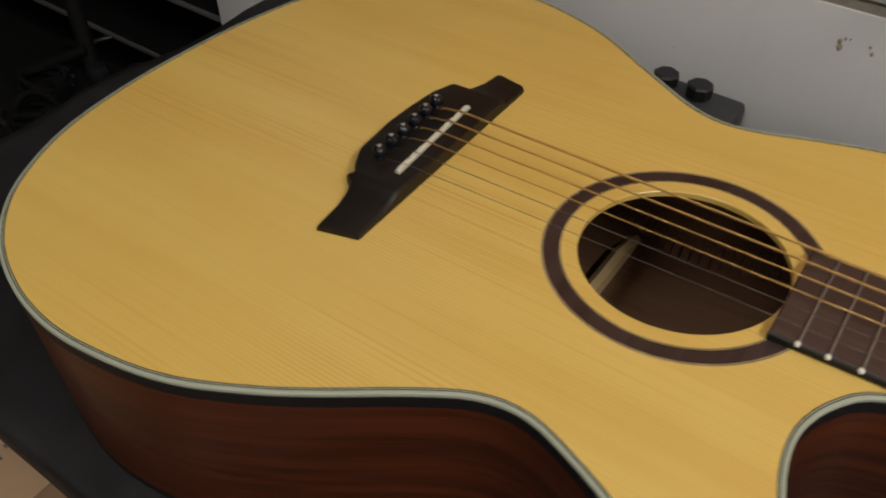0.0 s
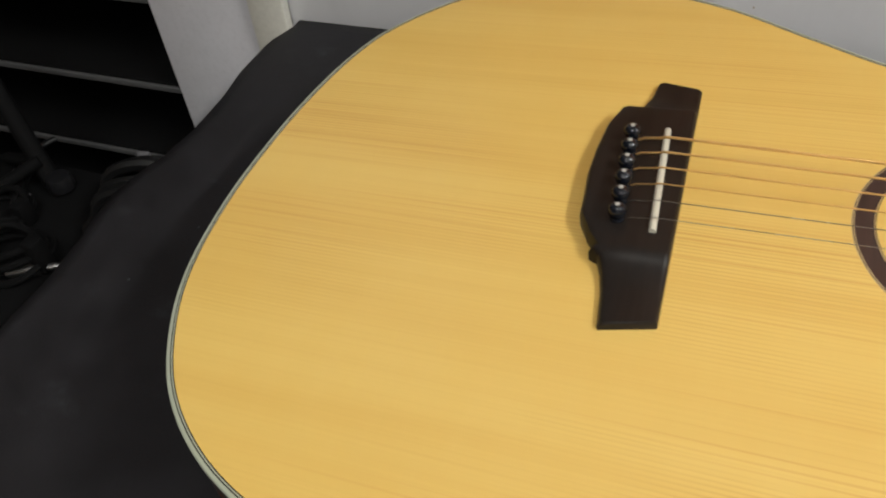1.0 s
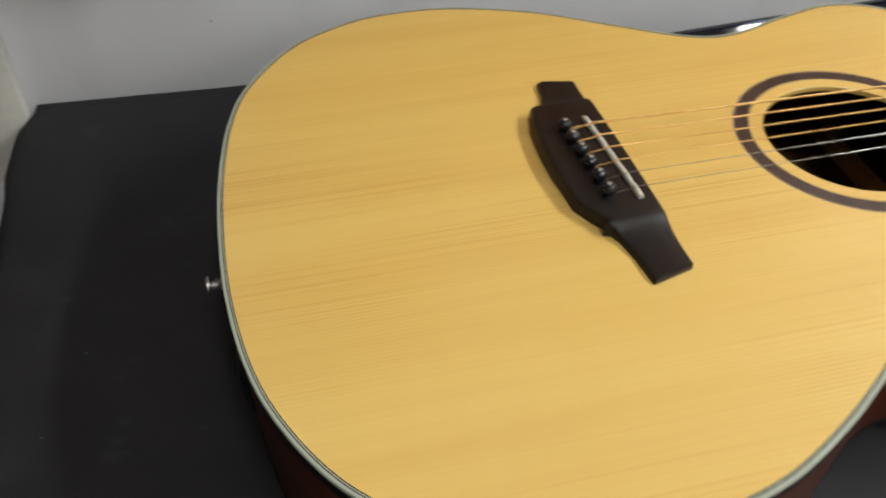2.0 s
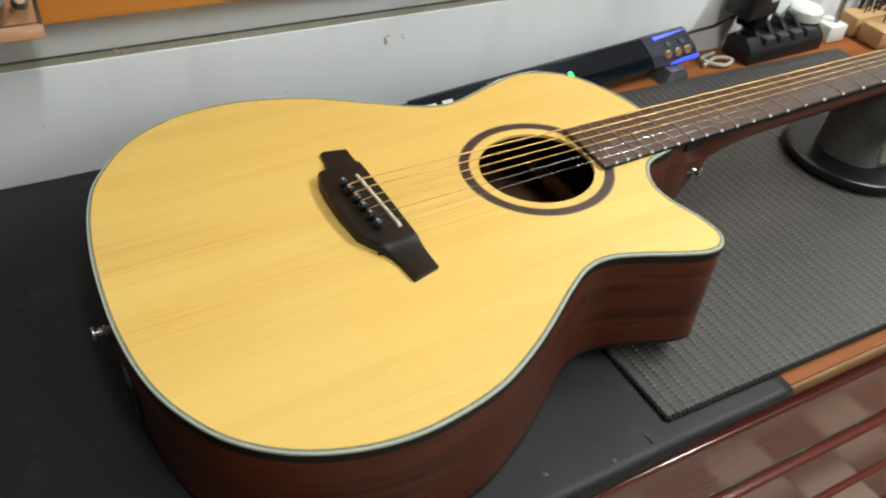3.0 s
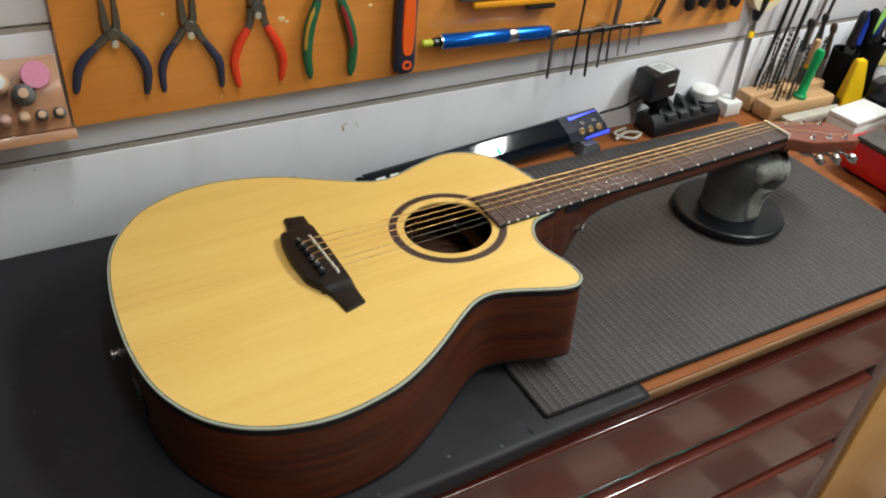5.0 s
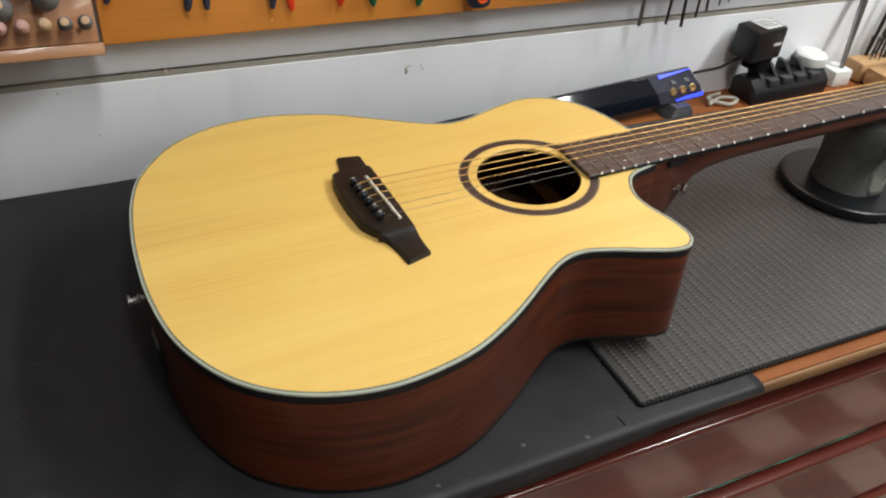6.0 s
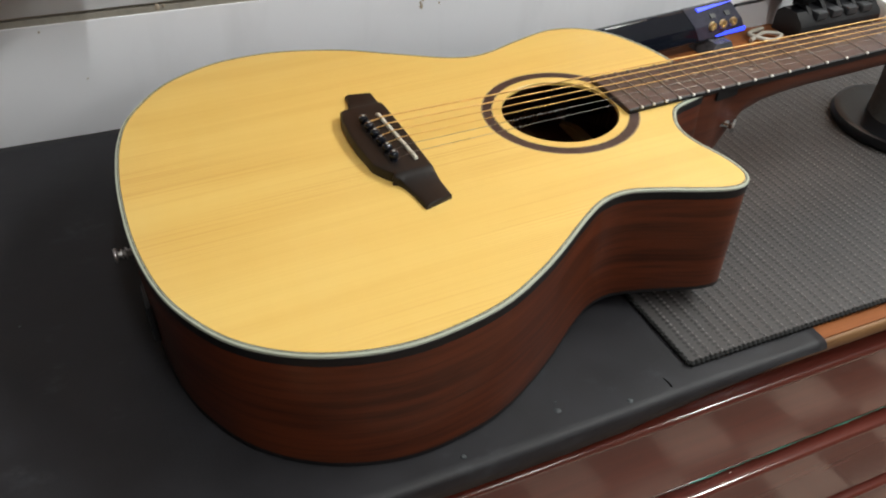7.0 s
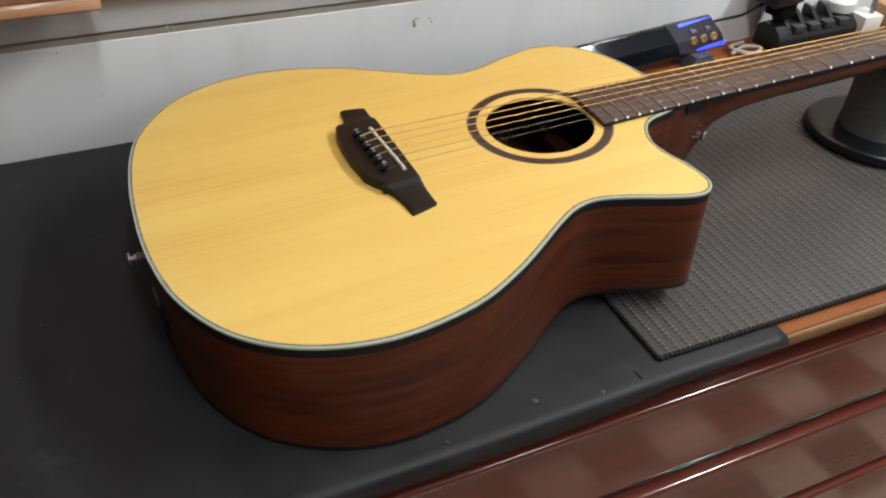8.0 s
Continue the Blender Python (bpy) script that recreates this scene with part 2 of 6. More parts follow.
BLACK_MATT = plain("black_matt", (0.0035, 0.0035, 0.004), 0.8, vary=0.3, spec=0.12)
GREY_DARK = plain("dark_grey_plastic", (0.030, 0.031, 0.034), 0.5)
CHROME = plain("chrome", (0.66, 0.66, 0.67), 0.14, 1.0, 0.05, bumped=0.03)
STEEL = plain("dull_steel", (0.36, 0.36, 0.36), 0.38, 1.0, 0.2)
DARK_STEEL = plain("black_steel", (0.07, 0.07, 0.072), 0.42, 0.9, 0.25)
PLIER_STEEL = plain("grey_plier_steel", (0.13, 0.128, 0.125), 0.42, 0.85, 0.25)
BIT_STEEL = plain("dull_drill_steel", (0.075, 0.066, 0.058), 0.5, 0.6, 0.35, 90)
PALE_SCREW = plain("pale_screw", (0.55, 0.53, 0.46), 0.35, 0.6)
CHIP = plain("pale_chip", (0.72, 0.52, 0.28), 0.7)
BRASS = plain("gold_contact", (0.86, 0.66, 0.34), 0.42, 1.0, 0.08)
BRONZE = plain("phosphor_bronze", (0.72, 0.46, 0.18), 0.32, 0.85, 0.1, 900, 0.4)
PLAIN_STRING = plain("plain_steel_string", (0.42, 0.405, 0.385), 0.26, 1.0, 0.05, bumped=0.0)
FRET = plain("nickel_silver", (0.30, 0.285, 0.275), 0.5, 1.0, 0.08, bumped=0.02)
FRET_GLINT = plain("fret_end_glint", (0.80, 0.79, 0.77), 0.3, vary=0.05, bumped=0.0)
INLAY = plain("dull_pearl", (0.17, 0.155, 0.145), 0.35, vary=0.15)
PEARL = plain("pearl_dot", (0.35, 0.34, 0.32), 0.25, vary=0.12)
BENCH_WOOD = wood("bench_top_wood", (0.115, 0.032, 0.008), (0.27, 0.088, 0.022), "x", 60, 0.6, 0.0, spec=0.22)
EDGE_WOOD = wood("raw_edge_wood", (0.055, 0.023, 0.008), (0.215, 0.105, 0.036), "x", 90, 0.65, 0.0, 0.6)
CHERRY = wood("cherry_lacquer", (0.055, 0.0095, 0.0060), (0.130, 0.024, 0.014), "x", 40, 0.45, 1.0, 0.55, 0.06, spec=0.1, coat_rough=0.13, coat_ior=1.56)
CHERRY_DARK = wood("dark_cherry_frame", (0.040, 0.012, 0.010), (0.075, 0.024, 0.018), "x", 40, 0.25, 0.5, 0.35, 0.04)
POST = wood("dark_post", (0.060, 0.036, 0.032), (0.115, 0.072, 0.064), "z", 60, 0.3, 0.4)
ORANGE_BOARD = wood("orange_board", (0.63, 0.230, 0.038), (0.83, 0.335, 0.068), "x", 30, 0.34, 0.2, 0.3)
RACK_WOOD = wood("rack_wood", (0.27, 0.12, 0.055), (0.42, 0.21, 0.105), "x", 60, 0.35, 0.2)
BLOCK_WOOD = wood("pale_block", (0.34, 0.19, 0.085), (0.50, 0.31, 0.15), "x", 80, 0.5)
GROOVE = plain("groove_aluminium", (0.36, 0.335, 0.29), 0.5, 0.15, 0.2)
GROOVE_DARK = plain("groove_shadow_gap", (0.46, 0.42, 0.36), 0.7)
GREY_PANEL = wood("grey_laminate", (0.62, 0.62, 0.67), (0.73, 0.73, 0.79), "y", 40, 0.4, 0.0, 0.3)
# one suede in two tones: the shaded body and the lit side of the cradle
SUEDE_SHADED = plain("shaded_suede", (0.068, 0.069, 0.067), 0.92, vary=0.45, scale=60, bumped=0.7, spec=0.2)
SUEDE_LIT = plain("lit_suede", (0.175, 0.176, 0.163), 0.92, vary=0.45, scale=60, bumped=0.7, spec=0.2)
NAVY = plain("navy_grip", (0.016, 0.022, 0.055), 0.45)
RED_GRIP = plain("red_grip", (0.62, 0.040, 0.010), 0.38, vary=0.08)
GREEN_GRIP = plain("green_grip", (0.010, 0.105, 0.045), 0.4, vary=0.1)
DARKRED = plain("dark_red_inlay", (0.25, 0.012, 0.02), 0.4)
OCHRE = plain("ochre_inlay", (0.45, 0.24, 0.03), 0.45)
ORANGE = plain("orange_rubber", (0.80, 0.11, 0.008), 0.45, vary=0.08)
BLUE_METAL = plain("blue_anodised", (0.010, 0.14, 0.62), 0.2, 0.75, 0.08)
LIME = plain("lime_plastic", (0.42, 0.46, 0.03), 0.4)
WHITE = plain("white_plastic", (0.62, 0.62, 0.605), 0.4, vary=0.05, bumped=0.05)
OFFWHITE = plain("offwhite_cable", (0.36, 0.33, 0.28), 0.6)
YELLOW = plain("yellow_plastic", (0.78, 0.50, 0.010), 0.35, vary=0.06)
GREEN = plain("green_handle", (0.005, 0.27, 0.075), 0.3, vary=0.08)
RED_PAINT = plain("red_enamel", (0.56, 0.012, 0.012), 0.22, vary=0.1, coat=0.4)
PINK = plain("pink_stone", (0.58, 0.22, 0.34), 0.8, vary=0.1, bumped=0.4)
ROSE = plain("rose_stone", (0.50, 0.30, 0.27), 0.85, vary=0.15, bumped=0.5)
TAN = plain("tan_stone", (0.50, 0.33, 0.21), 0.85, vary=0.2, bumped=0.5)
GREY_STONE = plain("grey_stone", (0.13, 0.13, 0.135), 0.85, vary=0.25, bumped=0.5)
LABEL = plain("paper_label", (0.55, 0.56, 0.56), 0.6, vary=0.06)
GREEN_GLOW = glow("green_led", (0.02, 1.0, 0.15), 1.6)
BLUE_GLOW = glow("blue_led", (0.04, 0.07, 1.0), 1.1)
PANEL_GLOW = glow("light_panel", (1.0, 0.98, 0.95), 5.0)
FAR_WALL = plain("beige_wall", (0.30, 0.27, 0.24), 0.8, vary=0.08, scale=8)
PLASTER = plain("plaster", (0.62, 0.61, 0.58), 0.8, vary=0.06, scale=8)
MARKS = plain("brown_marks", (0.42, 0.35, 0.27), 0.7)
BLUE_PLASTIC = plain("blue_plastic", (0.01, 0.04, 0.34), 0.35)
PINK_PLASTIC = plain("magenta_plastic", (0.25, 0.02, 0.12), 0.35)
PALE_GREEN = plain("pale_green_plastic", (0.28, 0.58, 0.12), 0.4)

# ---------------------------------------------------------------- mesh tools
def part(name, bm, material, parent=None, label="", smooth=True, angle=40):
    """Links a bmesh as one mesh object under a thing or a part."""
    me = bpy.data.meshes.new(name)
    bmesh.ops.recalc_face_normals(bm, faces=bm.faces)
    bm.to_mesh(me)
    bm.free()
    me.materials.append(material)
    if smooth:
        me.polygons.foreach_set("use_smooth", [True] * len(me.polygons))
        me.set_sharp_from_angle(angle=radians(angle))
    ob = new(name, me)
    if parent is not None:
        ob.parent = parent
    if label:
        tagged(ob, label)
    return ob


def thing(name, label, category, m=None, group="", kind=""):
    ob = new(name)
    ob.empty_display_size = 0.02
    if m is not None:
        ob.matrix_basis = m
    return tagged(ob, label, category, group, kind)


def box(bm, lo, hi, bevel=0.0, m=None, seg=2):
    """A block between two corners, with rounded edges."""
    r = bmesh.ops.create_cube(bm, size=1)
    vs = r["verts"]
    for v in vs:
        v.co = Vector([l + (c + 0.5) * (h - l) for l, h, c in zip(lo, hi, v.co)])
    if bevel:
        es = list({e for v in vs for e in v.link_edges})
        vs = bmesh.ops.bevel(bm, geom=es, offset=bevel, segments=seg, affect="EDGES", profile=0.5)["verts"]
    if m is not None:
        bmesh.ops.transform(bm, matrix=m, verts=list({v for v in vs}))
    return bm


def loft(bm, rings, cap0=True, cap1=True, closed=True):
    """Skins a row of equal rings of points."""
    rows = [[bm.verts.new(p) for p in ring] for ring in rings]
    n = len(rows[0])
    for a, b in zip(rows, rows[1:]):
        for i in range(n if closed else n - 1):
            j = (i + 1) % n
            bm.faces.new((a[i], a[j], b[j], b[i]))
    if cap0:
        bm.faces.new(rows[0][::-1])
    if cap1:
        bm.faces.new(rows[-1])
    return bm


def tube(bm, pts, radii, seg=10, flat=1.0, side=None):
    """A round or oval bar along points; flat squeezes it across the given side direction."""
    pts = [Vector(p) for p in pts]
    if isinstance(radii, (int, float)):
        radii = [radii] * len(pts)
    rings, ref = [], Vector(side) if side else None
    for i, p in enumerate(pts):
        d = (pts[min(i + 1, len(pts) - 1)] - pts[max(i - 1, 0)]).normalized()
        if ref is None:
            ref = Vector((0, 0, 1)) if abs(d.z) < 0.9 else Vector((1, 0, 0))
        a = (ref - d * ref.dot(d)).normalized()
        b = d.cross(a)
        if side is None:
            ref = a
        rings.append([p + (a * math.cos(2 * math.pi * k / seg) * flat + b * math.sin(2 * math.pi * k / seg)) * radii[i] for k in range(seg)])
    return loft(bm, rings)


def lathe(bm, profile, seg=24, m=None):
    """Turns (radius, height) pairs round z."""
    rings = [[Vector((r * math.cos(2 * math.pi * k / seg), r * math.sin(2 * math.pi * k / seg), z)) for k in range(seg)] for r, z in profile]
    if m is not None:
        rings = [[m @ p for p in ring] for ring in rings]
    return loft(bm, rings)


def slab(bm, outline, z0, z1, bevel=0.0):
    """An upright slab over a flat outline, with an eased top edge."""
    rings = [[Vector((x, y, z0)) for x, y in outline]]
    if bevel:
        c = Vector((sum(p[0] for p in outline) / len(outline), sum(p[1] for p in outline) / len(outline)))
        rings.append([Vector((x, y, z1 - bevel)) for x, y in outline])
        inner = [Vector(p) + (c - Vector(p)).normalized() * bevel for p in outline]
        rings.append([Vector((p.x, p.y, z1)) for p in inner])
    else:
        rings.append([Vector((x, y, z1)) for x, y in outline])
    return loft(bm, rings)


def curve_through(ctrl, n, closed=True):
    """n points evenly spaced on a smooth line through control points."""
    ctrl = [Vector((*c, 0)) if len(c) == 2 else Vector(c) for c in ctrl]
    m, fine = len(ctrl), []
    for i in range(m if closed else m - 1):
        p = [ctrl[(i + k) % m] if closed else ctrl[min(max(i + k, 0), m - 1)] for k in (-1, 0, 1, 2)]
        for s in range(24):
            u = s / 24
            fine.append(0.5 * (2 * p[1] + (p[2] - p[0]) * u + (2 * p[0] - 5 * p[1] + 4 * p[2] - p[3]) * u * u + (3 * p[1] - p[0] - 3 * p[2] + p[3]) * u ** 3))
    fine.append(ctrl[0] if closed else ctrl[-1])
    acc = [0.0]
    for a, b in zip(fine, fine[1:]):
        acc.append(acc[-1] + (b - a).length)
    out, k = [], 0
    for i in range(n):
        want = acc[-1] * i / (n if closed else n - 1)
        while k < len(acc) - 2 and acc[k + 1] < want:
            k += 1
        f = (want - acc[k]) / max(acc[k + 1] - acc[k], 1e-9)
        out.append(fine[k].lerp(fine[k + 1], min(f, 1)))
    return out


def inset(pts, d):
    """A closed flat line moved inwards by d."""
    n, out = len(pts), []
    area = sum(pts[i].x * pts[(i + 1) % n].y - pts[(i + 1) % n].x * pts[i].y for i in range(n))
    s = 1 if area > 0 else -1
    for i in range(n):
        t = (pts[(i + 1) % n] - pts[i - 1]).normalized()
        out.append(pts[i] + Vector((-t.y, t.x, 0)) * d * s)
    return out


def at_z(pts, z):
    return [Vector((p.x, p.y, z)) for p in pts]

# ---------------------------------------------------------------- room
FLOOR_Z, CEIL_Z, WALL_Y = -0.86, 1.72, 0.285
bm = bmesh.new()
box(bm, (-2.2, -3.2, FLOOR_Z - 0.1), (3.4, 0.8, FLOOR_Z - 0.006))
floor = tagged(part("floor", bm, plain("grout", (0.22, 0.20, 0.18), 0.8), smooth=False), "dark brown and pale beige floor tiles with grey joints", "floor", kind="structure")
bm = bmesh.new()
box(bm, (-2.2, -3.2, CEIL_Z), (3.4, 0.8, CEIL_Z + 0.1))
tagged(part("ceiling", bm, PLASTER, smooth=False), "plain white plaster ceiling of the workshop", "ceiling", kind="structure")
# unseen walls close the room, coloured dull to hold back bounced fill light
for nm, lo, hi in (("wall_south", (-2.2, -3.3, FLOOR_Z), (3.4, -3.2, CEIL_Z)), ("wall_west", (-2.3, -3.2, FLOOR_Z), (-2.2, 0.8, CEIL_Z)), ("wall_east", (3.4, -3.2, FLOOR_Z), (3.5, 0.8, CEIL_Z)), ("wall_alcove", (-2.2, 0.7, FLOOR_Z), (-0.4, 0.8, CEIL_Z))):
    bm = bmesh.new()
    box(bm, lo, hi)
    tagged(part(nm, bm, FAR_WALL, smooth=False), "unseen plain dull beige wall closing the room", "wall", kind="structure")

# back wall: white boards with grooved metal inserts between them, not quite square to the bench
WALL_TURN = Matrix.Translation((-0.14, WALL_Y, 0)) @ Matrix.Rotation(radians(0.8), 4, "Z") @ Matrix.Translation((0.14, -WALL_Y, 0))


def wall_y(x):
    return WALL_Y + (x + 0.14) * math.tan(radians(0.8))


def on_wall(*things):
    """Turns things laid out square to the bench with the wall that they hang on."""
    for ob_ in things:
        ob_.matrix_basis = WALL_TURN @ ob_.matrix_basis


bm = bmesh.new()
box(bm, (-0.40, WALL_Y + 0.022, FLOOR_Z), (3.38, WALL_Y + 0.42, CEIL_Z))
wall = tagged(part("wall_north", bm, PLASTER, smooth=False), "white slatted board wall with grey metal grooves", "wall", kind="structure")
PITCH, GROOVE_Z = 0.153, 0.1236
for k in range(-2, 11):
    z0 = GROOVE_Z + k * PITCH
    bm = bmesh.new()
    box(bm, (-0.366, WALL_Y, z0 + 0.0045), (3.35, WALL_Y + 0.02, z0 + PITCH - 0.0045), 0.0015)
    part("wall_panel", bm, WALL, wall)
    bm = bmesh.new()
    box(bm, (-0.366, WALL_Y + 0.0015, z0 - 0.0045), (3.35, WALL_Y + 0.02, z0 + 0.0016))
    part("groove_insert", bm, GROOVE, wall, "grey metal groove insert", smooth=False)
    bm = bmesh.new()
    box(bm, (-0.366, WALL_Y + 0.006, z0 + 0.0016), (3.35, WALL_Y + 0.02, z0 + 0.0045))
    part("groove_insert", bm, GROOVE_DARK, wall, "dark slot of the groove", smooth=False)
# added strip closes the gap behind the cloth, greyed so it catches less light
bm = bmesh.new()
box(bm, (-0.352, 0.2815, -0.0002), (0.14, WALL_Y - 0.0004, 0.0012), 0.0003)
part("sealing_strip", bm, plain("gap_strip_grey", (0.33, 0.33, 0.35), 0.7), wall, "added grey strip closing the gap at the foot of the wall")
# brown flecks on the boards
rng = random.Random(4)
for x, z, r in ((0.1335, 0.0960, 0.0020), (0.1365, 0.0985, 0.0013), (0.1345, 0.0915, 0.0026), (0.1395, 0.0990, 0.0010), (0.1535, 0.0975, 0.0014), (0.1560, 0.0930, 0.0014), (-0.140, 0.1238, 0.0034), (-0.134, 0.1248, 0.0020), (-0.215, 0.062, 0.0010), (-0.246, 0.1135, 0.0012), (0.02, 0.052, 0.0008)):
    bm = bmesh.new()
    y = WALL_Y - 0.0003 if z < 0.117 else WALL_Y + 0.0010
    loft(bm, [[Vector((x + r * s * math.cos(a) * 0.8, yy, z + r * s * math.sin(a) * rng.uniform(0.7, 1.3))) for a in [k * math.pi / 4 for k in range(8)]] for s, yy in ((1, y), (0.7, y - 0.0004))])
    part("stain", bm, MARKS, wall, "small brown fleck on the board")
on_wall(wall)

# floor tiles, brown and pale: single ones before the bench, the rest of the room joined
TILE = 0.150
rng = random.Random(8)
tile_mesh = {}
rest_ = {True: bmesh.new(), False: bmesh.new()}
for i in range(37):
    for j in range(26):
        x, y = -2.2 + i * TILE, -3.2 + j * TILE
        pale = ((i + j) % 2 == 0) != (rng.random() < 0.04)
        if not (13 <= i < 30 and 9 <= j < 26):
            box(rest_[pale], (x + 0.003, y + 0.003, FLOOR_Z - 0.0058), (x + TILE - 0.003, y + TILE - 0.003, FLOOR_Z))
            continue
        if pale not in tile_mesh:
            bm = bmesh.new()
            box(bm, (0.003, 0.003, -0.006), (TILE - 0.003, TILE - 0.003, 0), 0.0015, seg=1)
            ob = part("tile", bm, TILE_PALE if pale else TILE_BROWN, floor, smooth=False)
            tile_mesh[pale] = ob.data
        else:
            ob = new("tile", tile_mesh[pale])
            ob.parent = floor
        ob.location = (x, y, FLOOR_Z)
for pale, bm in rest_.items():
    tagged(part("tile_field", bm, TILE_PALE if pale else TILE_BROWN, floor, smooth=False), kind="stuff")

# unseen fittings over the lamps; the third only houses the added fill
for x, y, _, long_ in LAMPS:
    fit_ = thing("unseen_ceiling_light", "unseen white ceiling light with long bright diffuser", "ceiling light", pose(x, y, CEIL_Z - 0.05), "ceiling lights")
    bm = bmesh.new()
    box(bm, (-0.10, -long_ / 2 - 0.05, 0.002), (0.10, long_ / 2 + 0.05, 0.05), 0.006)
    part("housing", bm, WHITE, fit_)
    bm = bmesh.new()
    box(bm, (-0.07, -long_ / 2 - 0.01, -0.006), (0.07, long_ / 2 + 0.01, 0.002), 0.002)
    part("diffuser", bm, PANEL_GLOW, fit_, "glowing white diffuser")

# ---------------------------------------------------------------- bench
FRONT = -0.2140
bench = thing("workbench", "long cherry drawer cabinet with a worn wooden top", "workbench", pose(0, 0, FLOOR_Z))
DZ = -FLOOR_Z


def bench_part(name, lo, hi, mat, bevel=0.002, label="", parent=None):
    bm = bmesh.new()
    box(bm, (lo[0], lo[1], lo[2] + DZ), (hi[0], hi[1], hi[2] + DZ), bevel)
    return part(name, bm, mat, parent or bench, label)


bm = bmesh.new()
slab(bm, [(-0.352, FRONT + 0.004), (1.75, FRONT + 0.004), (1.75, wall_y(1.75) - 0.001), (-0.352, wall_y(-0.352) - 0.001)], DZ - 0.013, DZ, 0.0015)
part("top", bm, BENCH_WOOD, bench, "reddish wooden bench top", angle=30)
bm = bmesh.new()
rings = []
for k in range(301):
    x = -0.352 + 2.102 * k / 300
    chip = 0.0012 * max(0.0, noise.noise(Vector((x * 55, 2, 9)))) + 0.0009 * max(0.0, noise.noise(Vector((x * 190, 4, 1))))
    low_ = 0.0005 * noise.noise(Vector((x * 60, 8, 3)))
    rings.append([Vector((x, FRONT + y, z + DZ)) for y, z in ((0.0035, -0.013), (0.0006, -0.0128 + low_), (0.0, -0.0118 + low_), (0.0001, -0.0040 - chip), (0.0006 + 0.5 * chip, -0.0016 - chip), (0.0018 + 0.6 * chip, -0.0006 - 0.3 * chip), (0.0035, -0.0004))])
loft(bm, rings)
part("front_edge", bm, EDGE_WOOD, bench, "raw chipped front edge of the top")
bench_part("under_rail", (-0.095, FRONT + 0.016, -0.042), (0.774, FRONT + 0.05, -0.0135), CHERRY_DARK, 0.002, "dark cherry rail")
bench_part("carcass", (-0.095, FRONT + 0.052, -0.84), (0.815, WALL_Y - 0.01, -0.014), CHERRY_DARK, 0.002, "dark cherry carcass")
bench_part("foot", (-0.095, FRONT + 0.03, -0.86), (0.815, WALL_Y - 0.02, -0.841), CHERRY_DARK, 0.001)
bench_part("post", (0.775, FRONT + 0.010, -0.84), (0.8145, FRONT + 0.051, -0.0135), POST, 0.003, "brown corner post")
bench_part("post", (-0.108, FRONT + 0.012, -0.84), (-0.0955, FRONT + 0.051, -0.0135), POST, 0.003, "brown corner post")
bench_part("leg_panel", (-0.350, 0.06, -0.86), (-0.325, wall_y(-0.34) - 0.012, -0.0135), CHERRY_DARK, 0.002, "dark panel leg under the overhanging end")
drawers = ((-0.0435, -0.1615), (-0.1865, -0.3220), (-0.3380, -0.480), (-0.500, -0.640), (-0.660, -0.82))
for zt, zb in drawers:
    # drawer front with a rounded top edge
    bm = bmesh.new()
    prof = [(0.045, zb), (0.0105, zb), (0.0077, zb + 0.0022), (0.0075, zb + 0.0045), (0.0066, zt - 0.0115), (0.0065, zt - 0.008), (0.0045, zt - 0.006), (0.0038, zt - 0.0035), (0.0048, zt - 0.0012), (0.0075, zt), (0.045, zt - 0.001)]
    loft(bm, [[Vector((x, FRONT + y, z + DZ)) for y, z in prof] for x in (-0.0945, 0.7695)])
    drw = part("drawer", bm, CHERRY, bench, "glossy cherry drawer front with a rounded lip", angle=60)
    bench_part("drawer_rail", (-0.0945, FRONT + 0.017, max(zb - 0.022, -0.839)), (0.774, FRONT + 0.051, zb - 0.003), CHERRY_DARK, 0.002, "dark rail between the drawers")
# frayed green tape under the first drawer
bm = bmesh.new()
tube(bm, [(0.20 + 0.012 * k, FRONT + 0.0085, -0.1627 + 0.0006 * math.sin(k * 2.3) + DZ) for k in range(27)], [0.0003 + 0.0005 * max(0.0, math.sin(k * 0.9)) for k in range(27)], 6)
part("green_tape", bm, plain("green_tape", (0.02, 0.16, 0.11), 0.6), bench, "frayed green tape under the drawer edge")

side = thing("side_cabinet", "low cabinet with an orange wooden door beside the drawers", "cabinet", pose(0, 0, FLOOR_Z))
bm = bmesh.new(); box(bm, (0.867, -0.165, 0.14), (1.7, 0.27, 0.834), 0.003)
part("carcass", bm, CHERRY_DARK, side)
bm = bmesh.new(); box(bm, (0.8155, -0.190, 0.13), (0.866, 0.27, 0.834), 0.002)
part("side_post", bm, wood("brown_post", (0.16, 0.075, 0.02), (0.25, 0.125, 0.04), "z", 60, 0.4), side, "brown side post")
bm = bmesh.new(); box(bm, (0.8675, -0.194, 0.145), (1.69, -0.166, 0.826), 0.003)
part("door", bm, wood("honey_door", (0.56, 0.30, 0.075), (0.70, 0.40, 0.12), "z", 30, 0.34, 0.2, 0.3), side, "orange wooden door")
bm = bmesh.new(); box(bm, (0.8165, -0.15, 0.0), (1.7, 0.26, 0.129), 0.003)
part("plinth", bm, GREY_PANEL, side, "grey plinth")

# black leatherette cloth over the left of the bench, hanging over its edges
EDGE = [(-0.23, -0.374), (-0.07, -0.3725), (-0.05, -0.3715), (-0.012, -0.3745), (0.012, -0.3805), (0.035, -0.3825), (0.058, -0.3765), (0.085, -0.3675), (0.12, -0.3640), (0.16, -0.3645), (0.20, -0.3685), (0.24, -0.3675), (0.279, -0.357), (0.30, -0.356)]


